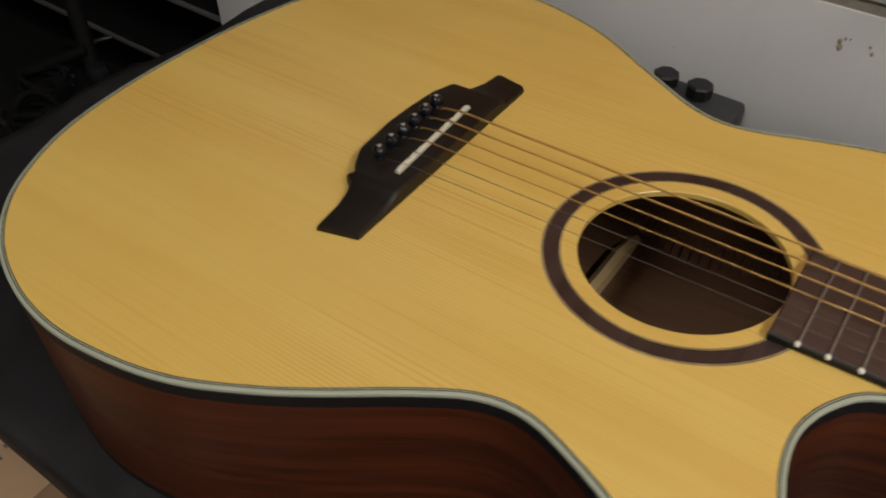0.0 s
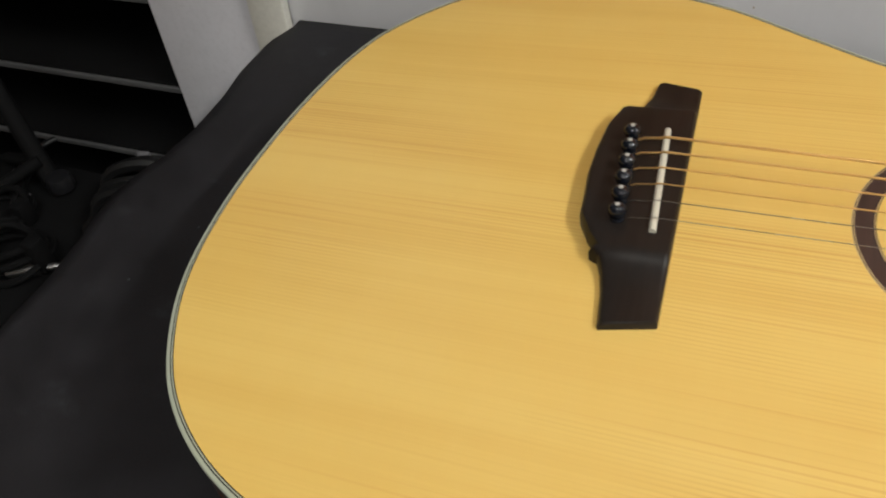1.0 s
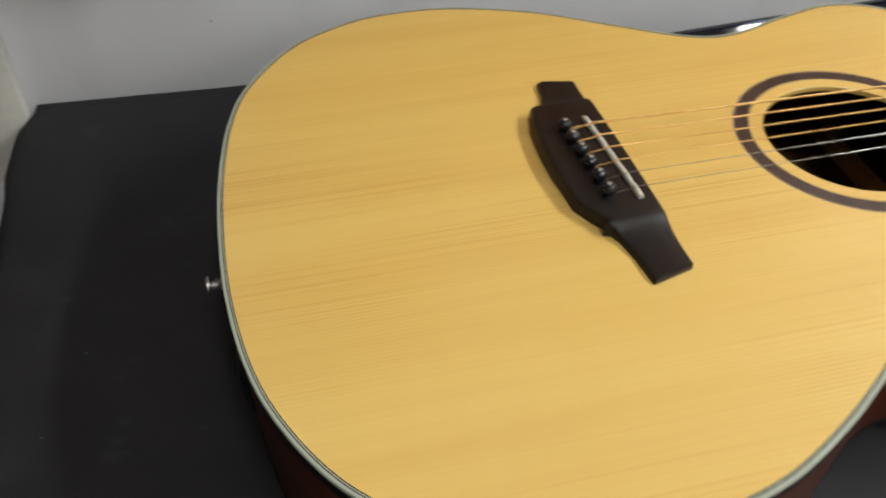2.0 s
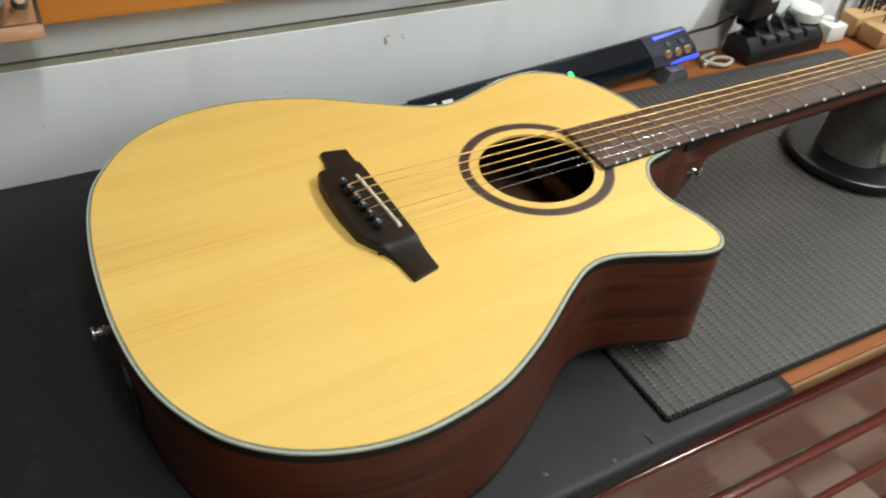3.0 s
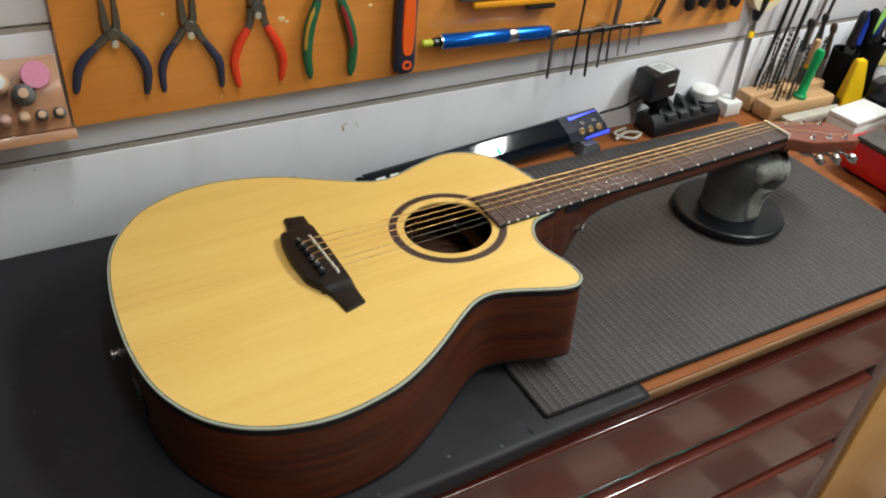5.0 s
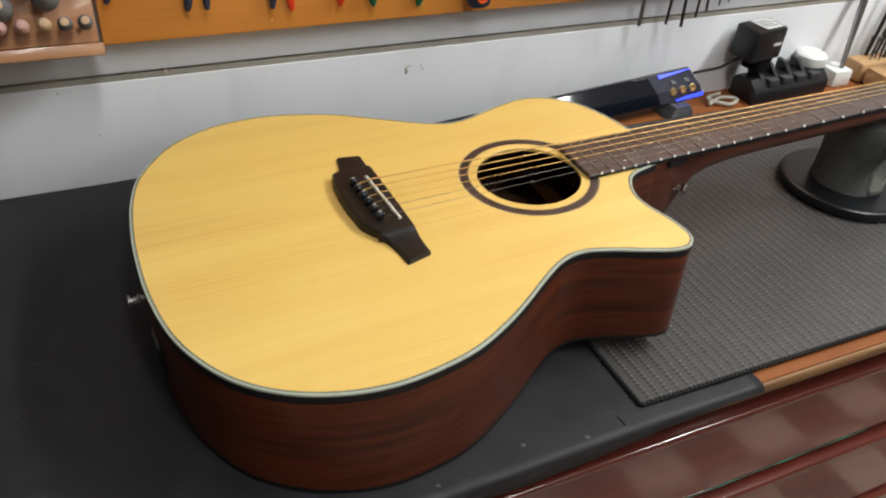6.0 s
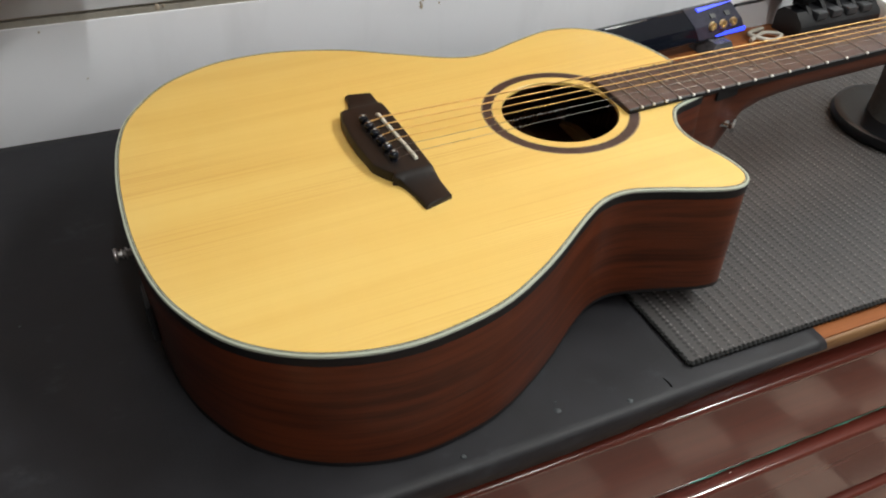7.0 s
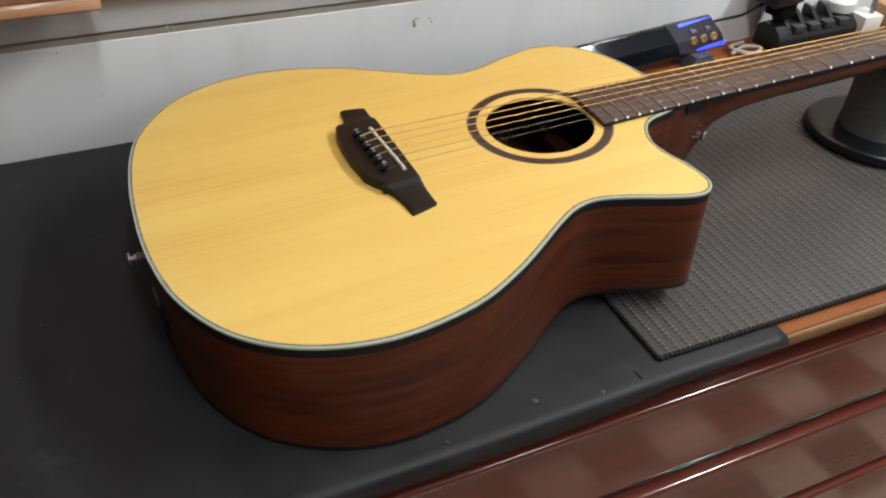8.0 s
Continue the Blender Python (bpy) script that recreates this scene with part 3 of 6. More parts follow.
def cloth_left(y):
    for (y0, x0), (y1, x1) in zip(EDGE, EDGE[1:]):
        if y <= y1:
            u = (y - y0) / (y1 - y0)
            return x0 + (x1 - x0) * u * u * (3 - 2 * u)
    return EDGE[-1][1]


bm = bmesh.new()
ys = [FRONT + 0.004 + (WALL_Y - 0.0008 - FRONT - 0.004) * k / 44 for k in range(45)]
rows = []
for j, y in enumerate(ys):
    xl, row = cloth_left(y), []
    for i in range(61):
        u = i / 60
        x = xl + (0.2775 - xl) * u
        yy = y + (wall_y(x) - WALL_Y) * max(0.0, (y - FRONT) / (WALL_Y - FRONT)) ** 2
        z = 0.0022 + 0.0009 * noise.noise(Vector((x * 9, y * 9, 1))) + 0.0005 * noise.noise(Vector((x * 31, y * 31, 5)))
        d = (x + 0.366) / 0.02
        if d < 0:
            z -= 0.003 * d * d
        row.append((x, yy, z))
    rows.append(row)
arc = [(FRONT + 0.0035 + 0.0065 * math.cos(a), -0.0042 + 0.0065 * math.sin(a)) for a in [radians(d) for d in (110, 128, 146, 160)]]
drop = [[(x, y - 0.0030 * min(1.0, max(0.0, (0.16 - x) / 0.16)), z + 0.0006 * noise.noise(Vector((x * 14, 3, 2)))) for x, _, _ in rows[0]] for y, z in arc]
hem = [0.0035 + 0.0125 * min(1.0, max(0.0, (0.24 - x) / 0.16)) for x, _, _ in rows[0]]
for k in (0.35, 1.0):
    drop.append([(x, FRONT - 0.0030 - 0.0008 * k - 0.0030 * min(1.0, max(0.0, (0.16 - x) / 0.16)), -0.0032 - k * (h - 0.0030) - 0.0009 * math.sin(x * 17 + 1) + 0.0012 * noise.noise(Vector((x * 40, 7, 2)))) for (x, _, _), h in zip(rows[0], hem)])
grid = [[bm.verts.new(p) for p in row] for row in drop[::-1] + rows]
for a, b in zip(grid, grid[1:]):
    for i in range(60):
        bm.faces.new((a[i], a[i + 1], b[i + 1], b[i]))
cloth = tagged(part("bench_cloth", bm, CLOTH), "black leatherette cloth draped over the bench end", "cloth")
sol = cloth.modifiers.new("thickness", "SOLIDIFY")
sol.thickness, sol.offset = 0.0010, -1

# a dark scratch and pale scuffs near the front of the cloth
bm = bmesh.new()
tube(bm, [(0.1290, -0.1990, 0.0026), (0.1299, -0.2040, 0.0026), (0.1302, -0.2090, 0.0025)], [0.0003, 0.0005, 0.0007], 6)
part("scratch", bm, BLACK_MATT, cloth, "short dark scratch")
rng = random.Random(12)
for x, y, r in ((0.0935, -0.2085, 0.0026), (0.0395, -0.1970, 0.0030), (-0.0395, -0.2080, 0.0022), (0.0415, -0.1900, 0.0012), (-0.300, 0.020, 0.0012), (-0.318, -0.034, 0.0010)):
    bm = bmesh.new()
    loft(bm, [[Vector((x + r * k * math.cos(a) * rng.uniform(0.6, 1.2), y + r * k * math.sin(a) * rng.uniform(0.5, 1.0), z)) for a in [j * math.pi / 5 for j in range(10)]] for k, z in ((1.0, 0.0022), (0.7, 0.0030))])
    part("scuff", bm, plain("pale_scuff", (0.042, 0.048, 0.052), 0.6, vary=0.5, scale=300), cloth, "pale scuff mark")

# woven vinyl mat
bm = bmesh.new()
corners = [(0.1555, -0.1968), (0.850, -0.1980), (0.845, 0.2290), (0.150, 0.2320)]
slab(bm, [(x, y) for x, y in corners], 0.0026, 0.0052, 0.0006)
mat_ = tagged(part("woven_mat", bm, MAT), "grey woven vinyl mat with rows of pale stitches", "mat")


def mat_spans(y):
    """Left and right end of the mat at a depth y."""
    (ax, ay), (bx, by), (cx, cy), (dx, dy) = corners
    return ax + (dx - ax) * (y - ay) / (dy - ay), bx + (cx - bx) * (y - by) / (cy - by)


# raised pale stitches beside the slots
verts, faces = [], []
rng = random.Random(21)
STEP_X, STEP_Y = 0.0107, 0.0046
for j in range(-44, 50):
    y = (j + 0.0) * STEP_Y
    if not -0.195 < y < 0.219:
        continue
    x0, x1 = mat_spans(y)
    for i in range(14, 90):
        x = (i + 0.585) * STEP_X
        if not x0 + 0.002 < x < x1 - 0.002:
            continue
        w, d_, h = 0.0010 * rng.uniform(0.8, 1.2), 0.0013 * rng.uniform(0.8, 1.15), 0.0007 * rng.uniform(0.6, 1.3)
        k = len(verts)
        verts += [(x - w, y - d_, 0.005), (x + w, y - d_, 0.005), (x + w, y + d_, 0.005), (x - w, y + d_, 0.005)]
        verts += [(x - w * 0.5, y - d_ * 0.5, 0.0052 + h), (x + w * 0.5, y - d_ * 0.5, 0.0052 + h), (x + w * 0.5, y + d_ * 0.5, 0.0052 + h), (x - w * 0.5, y + d_ * 0.5, 0.0052 + h)]
        faces += [(k + 4, k + 5, k + 6, k + 7)] + [(k + a, k + (a + 1) % 4, k + 4 + (a + 1) % 4, k + 4 + a) for a in range(4)]
me = bpy.data.meshes.new("stitches")
me.from_pydata(verts, [], faces)
me.materials.append(plain("pale_vinyl", (0.145, 0.135, 0.133), 0.5, vary=0.4, scale=200))
stitches = new("stitches", me)
stitches.parent = mat_
tagged(stitches, "pale raised vinyl stitches", kind="stuff")
# knotted dark edge along the left and the front
for (ax, ay), (bx, by) in ((corners[3], corners[0]), (corners[0], corners[1])):
    n_ = int(math.hypot(bx - ax, by - ay) / 0.00115)
    pts_ = [(ax + (bx - ax) * k / n_ - (0.0006 if ay > by else 0), ay + (by - ay) * k / n_ - (0.0 if ay > by else 0.0008), 0.0044) for k in range(n_ + 1)]
    bm = bmesh.new()
    tube(bm, pts_, [0.0012 + 0.0013 * abs(math.sin(math.pi * k / 4 if ay > by else math.pi * k / 9)) for k in range(n_ + 1)], 6)
    part("edge_cord", bm, plain("dark_vinyl", (0.008, 0.008, 0.008), 0.7, spec=0.2), mat_, "knotted dark edge")

# ---------------------------------------------------------------- guitar
GUITAR = pose(-0.00566, 0.00102, 0.11243, -0.5156, -2.9544, -0.2599)
guitar = thing("acoustic_guitar", "cutaway acoustic guitar, pale spruce top, mahogany sides, lying on back", "guitar", GUITAR)
SCALE, NUT_X, FB_END = 0.641, 0.641, 0.190
HOLE, HOLE_R, RO_IN, RO_OUT = Vector((0.1416, -0.0016, 0)), 0.0482, 0.0572, 0.0642
bass = [(-0.2069, 0.0), (-0.2053, 0.0449), (-0.1989, 0.0907), (-0.1863, 0.1269), (-0.1563, 0.1667), (-0.1193, 0.1882), (-0.086, 0.1952), (-0.0445, 0.1927), (0.0089, 0.1745), (0.0557, 0.1457), (0.0985, 0.1203), (0.1279, 0.1161), (0.1697, 0.1286), (0.206, 0.1365), (0.2354, 0.129), (0.2588, 0.1074), (0.273, 0.0751), (0.2802, 0.0422), (0.2818, 0.012), (0.2815, -0.014)]
cutaway = [(0.2698, -0.0256), (0.2375, -0.0345), (0.2241, -0.0478), (0.2169, -0.0658), (0.2174, -0.0846), (0.2226, -0.1038), (0.2254, -0.1201), (0.2243, -0.1359), (0.2148, -0.1457), (0.1997, -0.1459), (0.1783, -0.1382), (0.1547, -0.128)]
treble = [(0.13, -0.1202), (0.1093, -0.1226), (0.0873, -0.1348), (0.0547, -0.1574), (0.0307, -0.1722), (0.0014, -0.1864), (-0.0292, -0.1941), (-0.065, -0.1972), (-0.1007, -0.1916), (-0.1354, -0.1771), (-0.1643, -0.1538), (-0.1849, -0.1227), (-0.1977, -0.0889), (-0.205, -0.0449)]
outline = curve_through(bass + cutaway + treble, 260)


def depth(p):
    u, v = min(1.0, max(0.0, (p.x + 0.21) / 0.16)), min(1.0, max(0.0, (p.x - 0.06) / 0.15))
    return -0.1012 - 0.0090 * u * u * (3 - 2 * u) + 0.0100 * v * v * (3 - 2 * v)


def ring_faces(a, b):
    """A flat or upright band between two equal closed lines."""
    bm_ = bmesh.new()
    return loft(bm_, [a, b], False, False)


ins = [inset(outline, d) for d in (0, 0.0005, 0.0017, 0.0022, 0.0027, 0.0032)]
bm = bmesh.new()
loft(bm, [at_z(ins[1], -0.0022), at_z(ins[0], -0.0019), at_z(ins[0], -0.0005), at_z(ins[1], 0.0), at_z(ins[2], 0.0)], False, False)
part("binding", bm, CREAM, guitar, "cream edge binding")
for a, b, m_, lb in ((2, 3, BLACK_BIND, "thin black edge line"), (3, 4, CREAM, "thin cream edge line"), (4, 5, BLACK_BIND, "thin black edge line")):
    part("purfling", ring_faces(at_z(ins[a], 0), at_z(ins[b], 0)), m_, guitar, lb)
bm = bmesh.new()
loft(bm, [at_z(ins[1], -0.0022), at_z(ins[0], -0.0026), at_z(ins[0], -0.0088), at_z(inset(outline, 0.0004), -0.0090)], False, False)
part("side_binding", bm, BLACK_BIND, guitar, "black band below the edge")
bm = bmesh.new()
low = inset(outline, 0.0004)
loft(bm, [at_z(low, -0.0090)] + [[Vector((p.x, p.y, -0.009 + (depth(p) + 0.005 + 0.009) * k / 6)) for p in low] for k in range(1, 7)], False, False)
sides = part("sides", bm, MAHOGANY, guitar, "dark reddish mahogany sides")
bm = bmesh.new()
loft(bm, [[Vector((p.x, p.y, depth(p) + 0.005)) for p in low], [Vector((p.x, p.y, depth(p) + 0.002)) for p in outline], [Vector((p.x, p.y, depth(p))) for p in inset(outline, 0.002)]], False, True)
part("back_binding", bm, BLACK_BIND, guitar, "black back edge and back")
bm = bmesh.new()
inn = inset(outline, 0.0030)
loft(bm, [at_z(inn, -0.003), [Vector((p.x, p.y, depth(p) + 0.0035)) for p in inn]], False, True)
part("inner_back", bm, INNER, guitar, "brown unfinished inside of the body")
# the lining strip seen through the sound hole
bm = bmesh.new()
inn2 = inset(outline, 0.009)
for i in range(0, 260):
    p, q = inn[i], inn2[i]
    if 0.02 < p.x < 0.27 and p.y > 0.05:
        d_ = (inn[(i + 1) % 260] - p) * 0.38
        zz = depth(p) + 0.0036
        loft(bm, [[Vector((v.x, v.y, zz)) for v in (p - d_, p + d_, q + d_, q - d_)], [Vector((v.x, v.y, zz + 0.016)) for v in (p - d_, p + d_, p.lerp(q, 0.35) + d_, p.lerp(q, 0.35) - d_)]])
tagged(part("lining", bm, INNER, guitar, "notched wooden lining inside"), kind="stuff")
for x in (0.079, 0.222):
    bm = bmesh.new()
    zz = depth(Vector((x, 0, 0))) + 0.0036
    loft(bm, [[Vector((x + dx, y, z)) for dx, z in ((-0.005, zz), (0.005, zz), (0.004, zz + h), (0, zz + h + 0.003), (-0.004, zz + h))] for y, h in ((-0.105, 0.002), (-0.06, 0.011), (0.085, 0.011), (0.112, 0.003))])
    part("brace", bm, BRACE, guitar, "pale spruce back brace")
bm = bmesh.new()
box(bm, (0.185, 0.055, -0.055), (0.235, 0.085, -0.012), 0.004)
part("preamp", bm, BLACK_PLASTIC, guitar, "black pickup box inside the body")

circ = lambda r: [HOLE + Vector((math.cos(a), math.sin(a), 0)) * r for a in ang]
ang = [math.atan2(p.y - HOLE.y, p.x - HOLE.x) for p in ins[5]]
bm = bmesh.new()
c0 = circ(RO_OUT + 0.0012)
loft(bm, [[p.lerp(c, 1 - u) for p, c in zip(ins[5], c0)] for u in (1, 0.75, 0.5, 0.25, 0.1, 0)], False, False)
part("soundboard", bm, SPRUCE, guitar, "pale satin spruce soundboard")
bm = bmesh.new()
loft(bm, [at_z(circ(RO_IN - 0.0012), 0), at_z(circ(HOLE_R + 0.0004), 0), at_z(circ(HOLE_R), -0.0004), at_z(circ(HOLE_R), -0.0032), at_z(circ(HOLE_R + 0.03), -0.0033)], False, False)
part("sound_hole_rim", bm, SPRUCE, guitar, "spruce rim of the sound hole")
rings_ = [(RO_IN - 0.0012, RO_IN - 0.0008, BLACK_BIND), (RO_IN - 0.0008, RO_IN - 0.0004, BRACE), (RO_IN - 0.0004, RO_IN, BLACK_BIND), (RO_IN, RO_OUT, ROSETTE), (RO_OUT, RO_OUT + 0.0004, BRACE), (RO_OUT + 0.0004, RO_OUT + 0.0008, BLACK_BIND), (RO_OUT + 0.0008, RO_OUT + 0.0012, BRACE)]
for r0, r1, m_ in rings_:
    wide = r1 - r0 > 0.002
    part("rosette" if wide else "rosette_line", ring_faces(circ(r1), circ(r0)), m_, guitar, "dark rosewood rosette ring" if wide else "thin rosette line")

# bridge: low wings, a tall middle with a curved back edge
bridge_c = Vector((-0.003, 0.001, 0))
sections = [(0.0825, 0.0105, -0.0115, 0.0034), (0.0818, 0.0112, -0.0120, 0.0042), (0.0700, 0.0112, -0.0135, 0.0040), (0.0600, 0.0112, -0.0172, 0.0046), (0.0555, 0.0112, -0.0195, 0.0062), (0.0538, 0.0112, -0.0262, 0.0082), (0.0500, 0.0112, -0.0268, 0.0088), (0.0400, 0.0112, -0.0300, 0.0090), (0.0200, 0.0112, -0.0318, 0.0092), (0.0, 0.0112, -0.0321, 0.0094), (-0.0150, 0.0112, -0.0308, 0.0092), (-0.0270, 0.0112, -0.0300, 0.0090), (-0.0380, 0.0112, -0.0245, 0.0088), (-0.0440, 0.0112, -0.0202, 0.0086), (-0.0475, 0.0112, -0.0222, 0.0082), (-0.0492, 0.0112, -0.0185, 0.0070), (-0.0560, 0.0112, -0.0160, 0.0048), (-0.0660, 0.0112, -0.0138, 0.0040), (-0.0818, 0.0112, -0.0120, 0.0042), (-0.0825, 0.0105, -0.0115, 0.0034)]
bm = bmesh.new()
sk = Matrix.Rotation(radians(1.4), 3, "Z")
loft(bm, [[bridge_c + sk @ Vector((x, y + (1 if y > 0 else -1) * (0.0018 - 0.0052 * max(0.0, (x + 0.0115) / 0.022)) * max(0.0, (abs(y) - 0.056) / 0.0265), z)) for x, z in ((f_, 0.0), (f_, h - 0.0016), (f_ - 0.0010, h - 0.0004), (f_ - 0.0025, h), (b_ + 0.0046, h), (b_ + 0.0020, h - 0.0010), (b_ + 0.0009, h - 0.0030), (b_ + 0.0010, 0.0))] for y, f_, b_, h in sections])
bridge = part("bridge", bm, BRIDGE_WOOD, guitar, "dark rosewood bridge", angle=35)
# saddle with compensated crown, pins
bm = bmesh.new()
sad = [Vector((-0.0042, 0.0365, 0)).lerp(Vector((0.0005, -0.0345, 0)), k / 24) for k in range(25)]
loft(bm, [[p + Vector((dx, 0, z)) for dx, z in ((-0.0015, 0.006), (-0.0015, 0.0100 + h), (-0.0006, 0.0110 + h), (0.0006, 0.0110 + h), (0.0015, 0.0100 + h), (0.0015, 0.006))] for k, p in enumerate(sad) for h in [(0.0 if k in (0, 24) else 0.0007) - (0.0006 if k % 5 == 0 else 0)]])
part("saddle", bm, BONE, bridge, "bone saddle")
PIN_Y = [0.0265 - 0.0111 * k for k in range(6)]
pins = []
for k, y in enumerate(PIN_Y):
    px = -0.0190 + 0.0008 * k
    bm = bmesh.new()
    lathe(bm, [(0.0006, 0.0060), (0.0030, 0.0060), (0.0030, 0.0098), (0.0025, 0.0104), (0.0026, 0.0112), (0.0036, 0.0122), (0.0040, 0.0138), (0.0036, 0.0156), (0.0022, 0.0168), (0.0005, 0.0171)], 14, Matrix.Translation((px, y, 0)))
    pin = part("bridge_pin", bm, BLACK_GLOSS, bridge, "glossy black bridge pin")
    bm = bmesh.new()
    lathe(bm, [(0.0011, 0.0165), (0.0011, 0.01735), (0.0003, 0.0176)], 8, Matrix.Translation((px, y, 0)))
    part("pin_dot", bm, PEARL, pin, "pale dot")

# neck, fingerboard, frets
fb_z = lambda x: 0.0072 - 0.0065 * x / SCALE
half = lambda x: 0.0215 + 0.011 * (SCALE - x) / SCALE
bm = bmesh.new()
rings = []
for x in [FB_END, FB_END + 0.001] + [FB_END + 0.02 + k * 0.0435 for k in range(11)]:
    x = min(x, NUT_X)
    w, t_ = half(x), fb_z(x)
    e = 0.0006 if x == FB_END else 0
    zb = 0.0002 if x < 0.282 else t_ - 0.0065
    rings.append([Vector((x, y, z)) for y, z in ((-w, zb), (-w, t_ - 0.0012 - e), (-w + 0.0005, t_ - 0.0006 - e), (-w * 0.5, t_ - 0.0001 - e), (0, t_ - e), (w * 0.5, t_ - 0.0001 - e), (w - 0.0005, t_ - 0.0006 - e), (w, t_ - 0.0012 - e), (w, zb))])
loft(bm, rings)
board = part("fingerboard", bm, BOARD_WOOD, guitar, "brown rosewood fingerboard", angle=30)
# black edging of the board
for s in (-1, 1):
    bm = bmesh.new()
    loft(bm, [[Vector((x, s * (half(x) + dy), z)) for dy, z in ((0.0002, fb_z(x) - 0.0064 if x > 0.282 else 0.0006), (0.0009, fb_z(x) - 0.0060 if x > 0.282 else 0.0006), (0.0009, fb_z(x) - 0.0014), (0.0002, fb_z(x) - 0.0009))] for x in (FB_END, 0.2815, 0.283, 0.45, NUT_X)])
    part("board_binding", bm, BLACK_BIND, board, "black edging of the fingerboard")
fret_x = lambda n: SCALE * 2 ** (-n / 12)
for n in range(1, 21):
    x = fret_x(n)
    w, t_ = half(x) + 0.0007, fb_z(x)
    bm = bmesh.new()
    prof = ((-0.0010, -0.0004), (-0.0007, 0.0006), (0, 0.0010), (0.0007, 0.0006), (0.0010, -0.0004))
    loft(bm, [[Vector((x + dx, y, t_ + dz * s + c)) for dx, dz in prof] for y, s, c in ((-w, 0.5, -0.0010), (-w + 0.0008, 1, -0.0006), (-w * 0.5, 1, -0.0001), (0, 1, 0), (w * 0.5, 1, -0.0001), (w - 0.0008, 1, -0.0006), (w, 0.5, -0.0010))])
    flat_ = len(bm.faces)
    # pale bead that paints the glint on the treble end of the fret
    bmesh.ops.create_icosphere(bm, subdivisions=1, radius=0.0015, matrix=Matrix.Translation((x, -w - 0.0004, t_ - 0.0004)))
    fr = part("fret", bm, FRET, board)
    fr.data.materials.append(FRET_GLINT)
    for f_ in fr.data.polygons:
        if f_.index >= flat_:
            f_.material_index = 1
for n, ys_ in ((3, (0,)), (5, (0,)), (7, (0,)), (9, (0,)), (12, (-0.011, 0.011)), (15, (0,)), (17, (0,))):
    x = (fret_x(n) + fret_x(n - 1)) / 2
    for y in ys_:
        bm = bmesh.new()
        lathe(bm, [(0.0022, fb_z(x) - 0.001), (0.0022, fb_z(x) + 0.0001), (0.0004, fb_z(x) + 0.00015)], 16, Matrix.Translation((x, y, 0)))
        part("inlay_dot", bm, INLAY, board, "dull pearl position dot")
bm = bmesh.new()
tn = fb_z(NUT_X)
loft(bm, [[Vector((NUT_X + dx, y, z)) for dx, z in ((0, tn - 0.004), (0.0050, tn - 0.005), (0.0050, tn + 0.0018), (0.0035, tn + 0.0030), (0.0005, tn + 0.0034), (0, tn + 0.003))] for y in (-0.0214, -0.0206, 0.0206, 0.0214)])
part("nut", bm, BONE, guitar, "bone nut")

bm = bmesh.new()
neck_rows = [(0.262, 0.098, 0.0262, 0.5), (0.2815, 0.104, 0.0262, 0.5), (0.292, 0.102, 0.0245, 0.55), (0.303, 0.084, 0.020, 0.7), (0.314, 0.060, 0.021, 0.85), (0.326, 0.042, 0.023, 1.0), (0.342, 0.031, 0.0255, 1.0), (0.365, 0.0255, 0.0262, 1.0), (0.40, 0.0235, 0.0252, 1.0), (0.47, 0.0225, 0.0245, 1.0), (0.55, 0.0213, 0.0231, 1.0), (0.621, 0.0203, 0.0216, 1.0), (0.644, 0.0205, 0.0212, 1.0), (0.658, 0.0245, 0.0205, 1.0)]
rings = []
for x, d_, w, pw in neck_rows:
    top = -0.0035 if x < 0.27 else fb_z(min(x, NUT_X)) - 0.0066 if x < 0.646 else -0.0085 - (x - 0.644) * 0.25
    ring = []
    for k in range(17):
        a = math.pi * k / 16
        cy, cz = math.cos(a), math.sin(a)
        sharp = 0.75 if pw == 1.0 else 0.45
        ring.append(Vector((x, w * math.copysign(abs(cy) ** (sharp if pw < 1 else 0.85), cy) * (1 if pw == 1 else 1 - 0.35 * (1 - pw) * cz), top - (d_ + (top if pw < 1 else 0)) * cz ** sharp)))
    rings.append(ring)
loft(bm, rings)
neck = part("neck", bm, NECK_WOOD, guitar, "reddish brown mahogany neck and heel", angle=50)

bm = bmesh.new()
loft(bm, [[Vector((x, y, z)) for y, z in ((-w, -0.0005), (-w, -0.0088), (w, -0.0088), (w, -0.0005))] for x, w in ((0.2822, 0.0285), (0.296, 0.0272), (0.306, 0.0262))])
part("neck_block", bm, BLACK_BIND, guitar, "black edge block at the neck joint", angle=30)

# headstock leans back from the nut
HEAD = Matrix.Translation((0.6445, 0, -0.0055)) @ Matrix.Rotation(radians(13), 4, "Y")
hw = [(0.0, 0.0212), (0.012, 0.0222), (0.030, 0.0295), (0.045, 0.0325), (0.090, 0.0315), (0.135, 0.0300), (0.152, 0.0275), (0.158, 0.020), (0.162, 0.006)]
pts = [(x, w) for x, w in hw] + [(x, -w) for x, w in hw[::-1]]
bm = bmesh.new()
slab(bm, pts, -0.0150, -0.0008, 0.0008)
bmesh.ops.transform(bm, matrix=HEAD, verts=bm.verts)
head = part("headstock", bm, NECK_WOOD, guitar, "mahogany headstock", angle=40)
bm = bmesh.new()
slab(bm, [(x * 0.997, y * 0.985) for x, y in pts], -0.0006, 0.0010, 0.0005)
bmesh.ops.transform(bm, matrix=HEAD, verts=bm.verts)
part("face_veneer", bm, HEAD_WOOD, head, "glossy reddish face veneer")
posts = {}
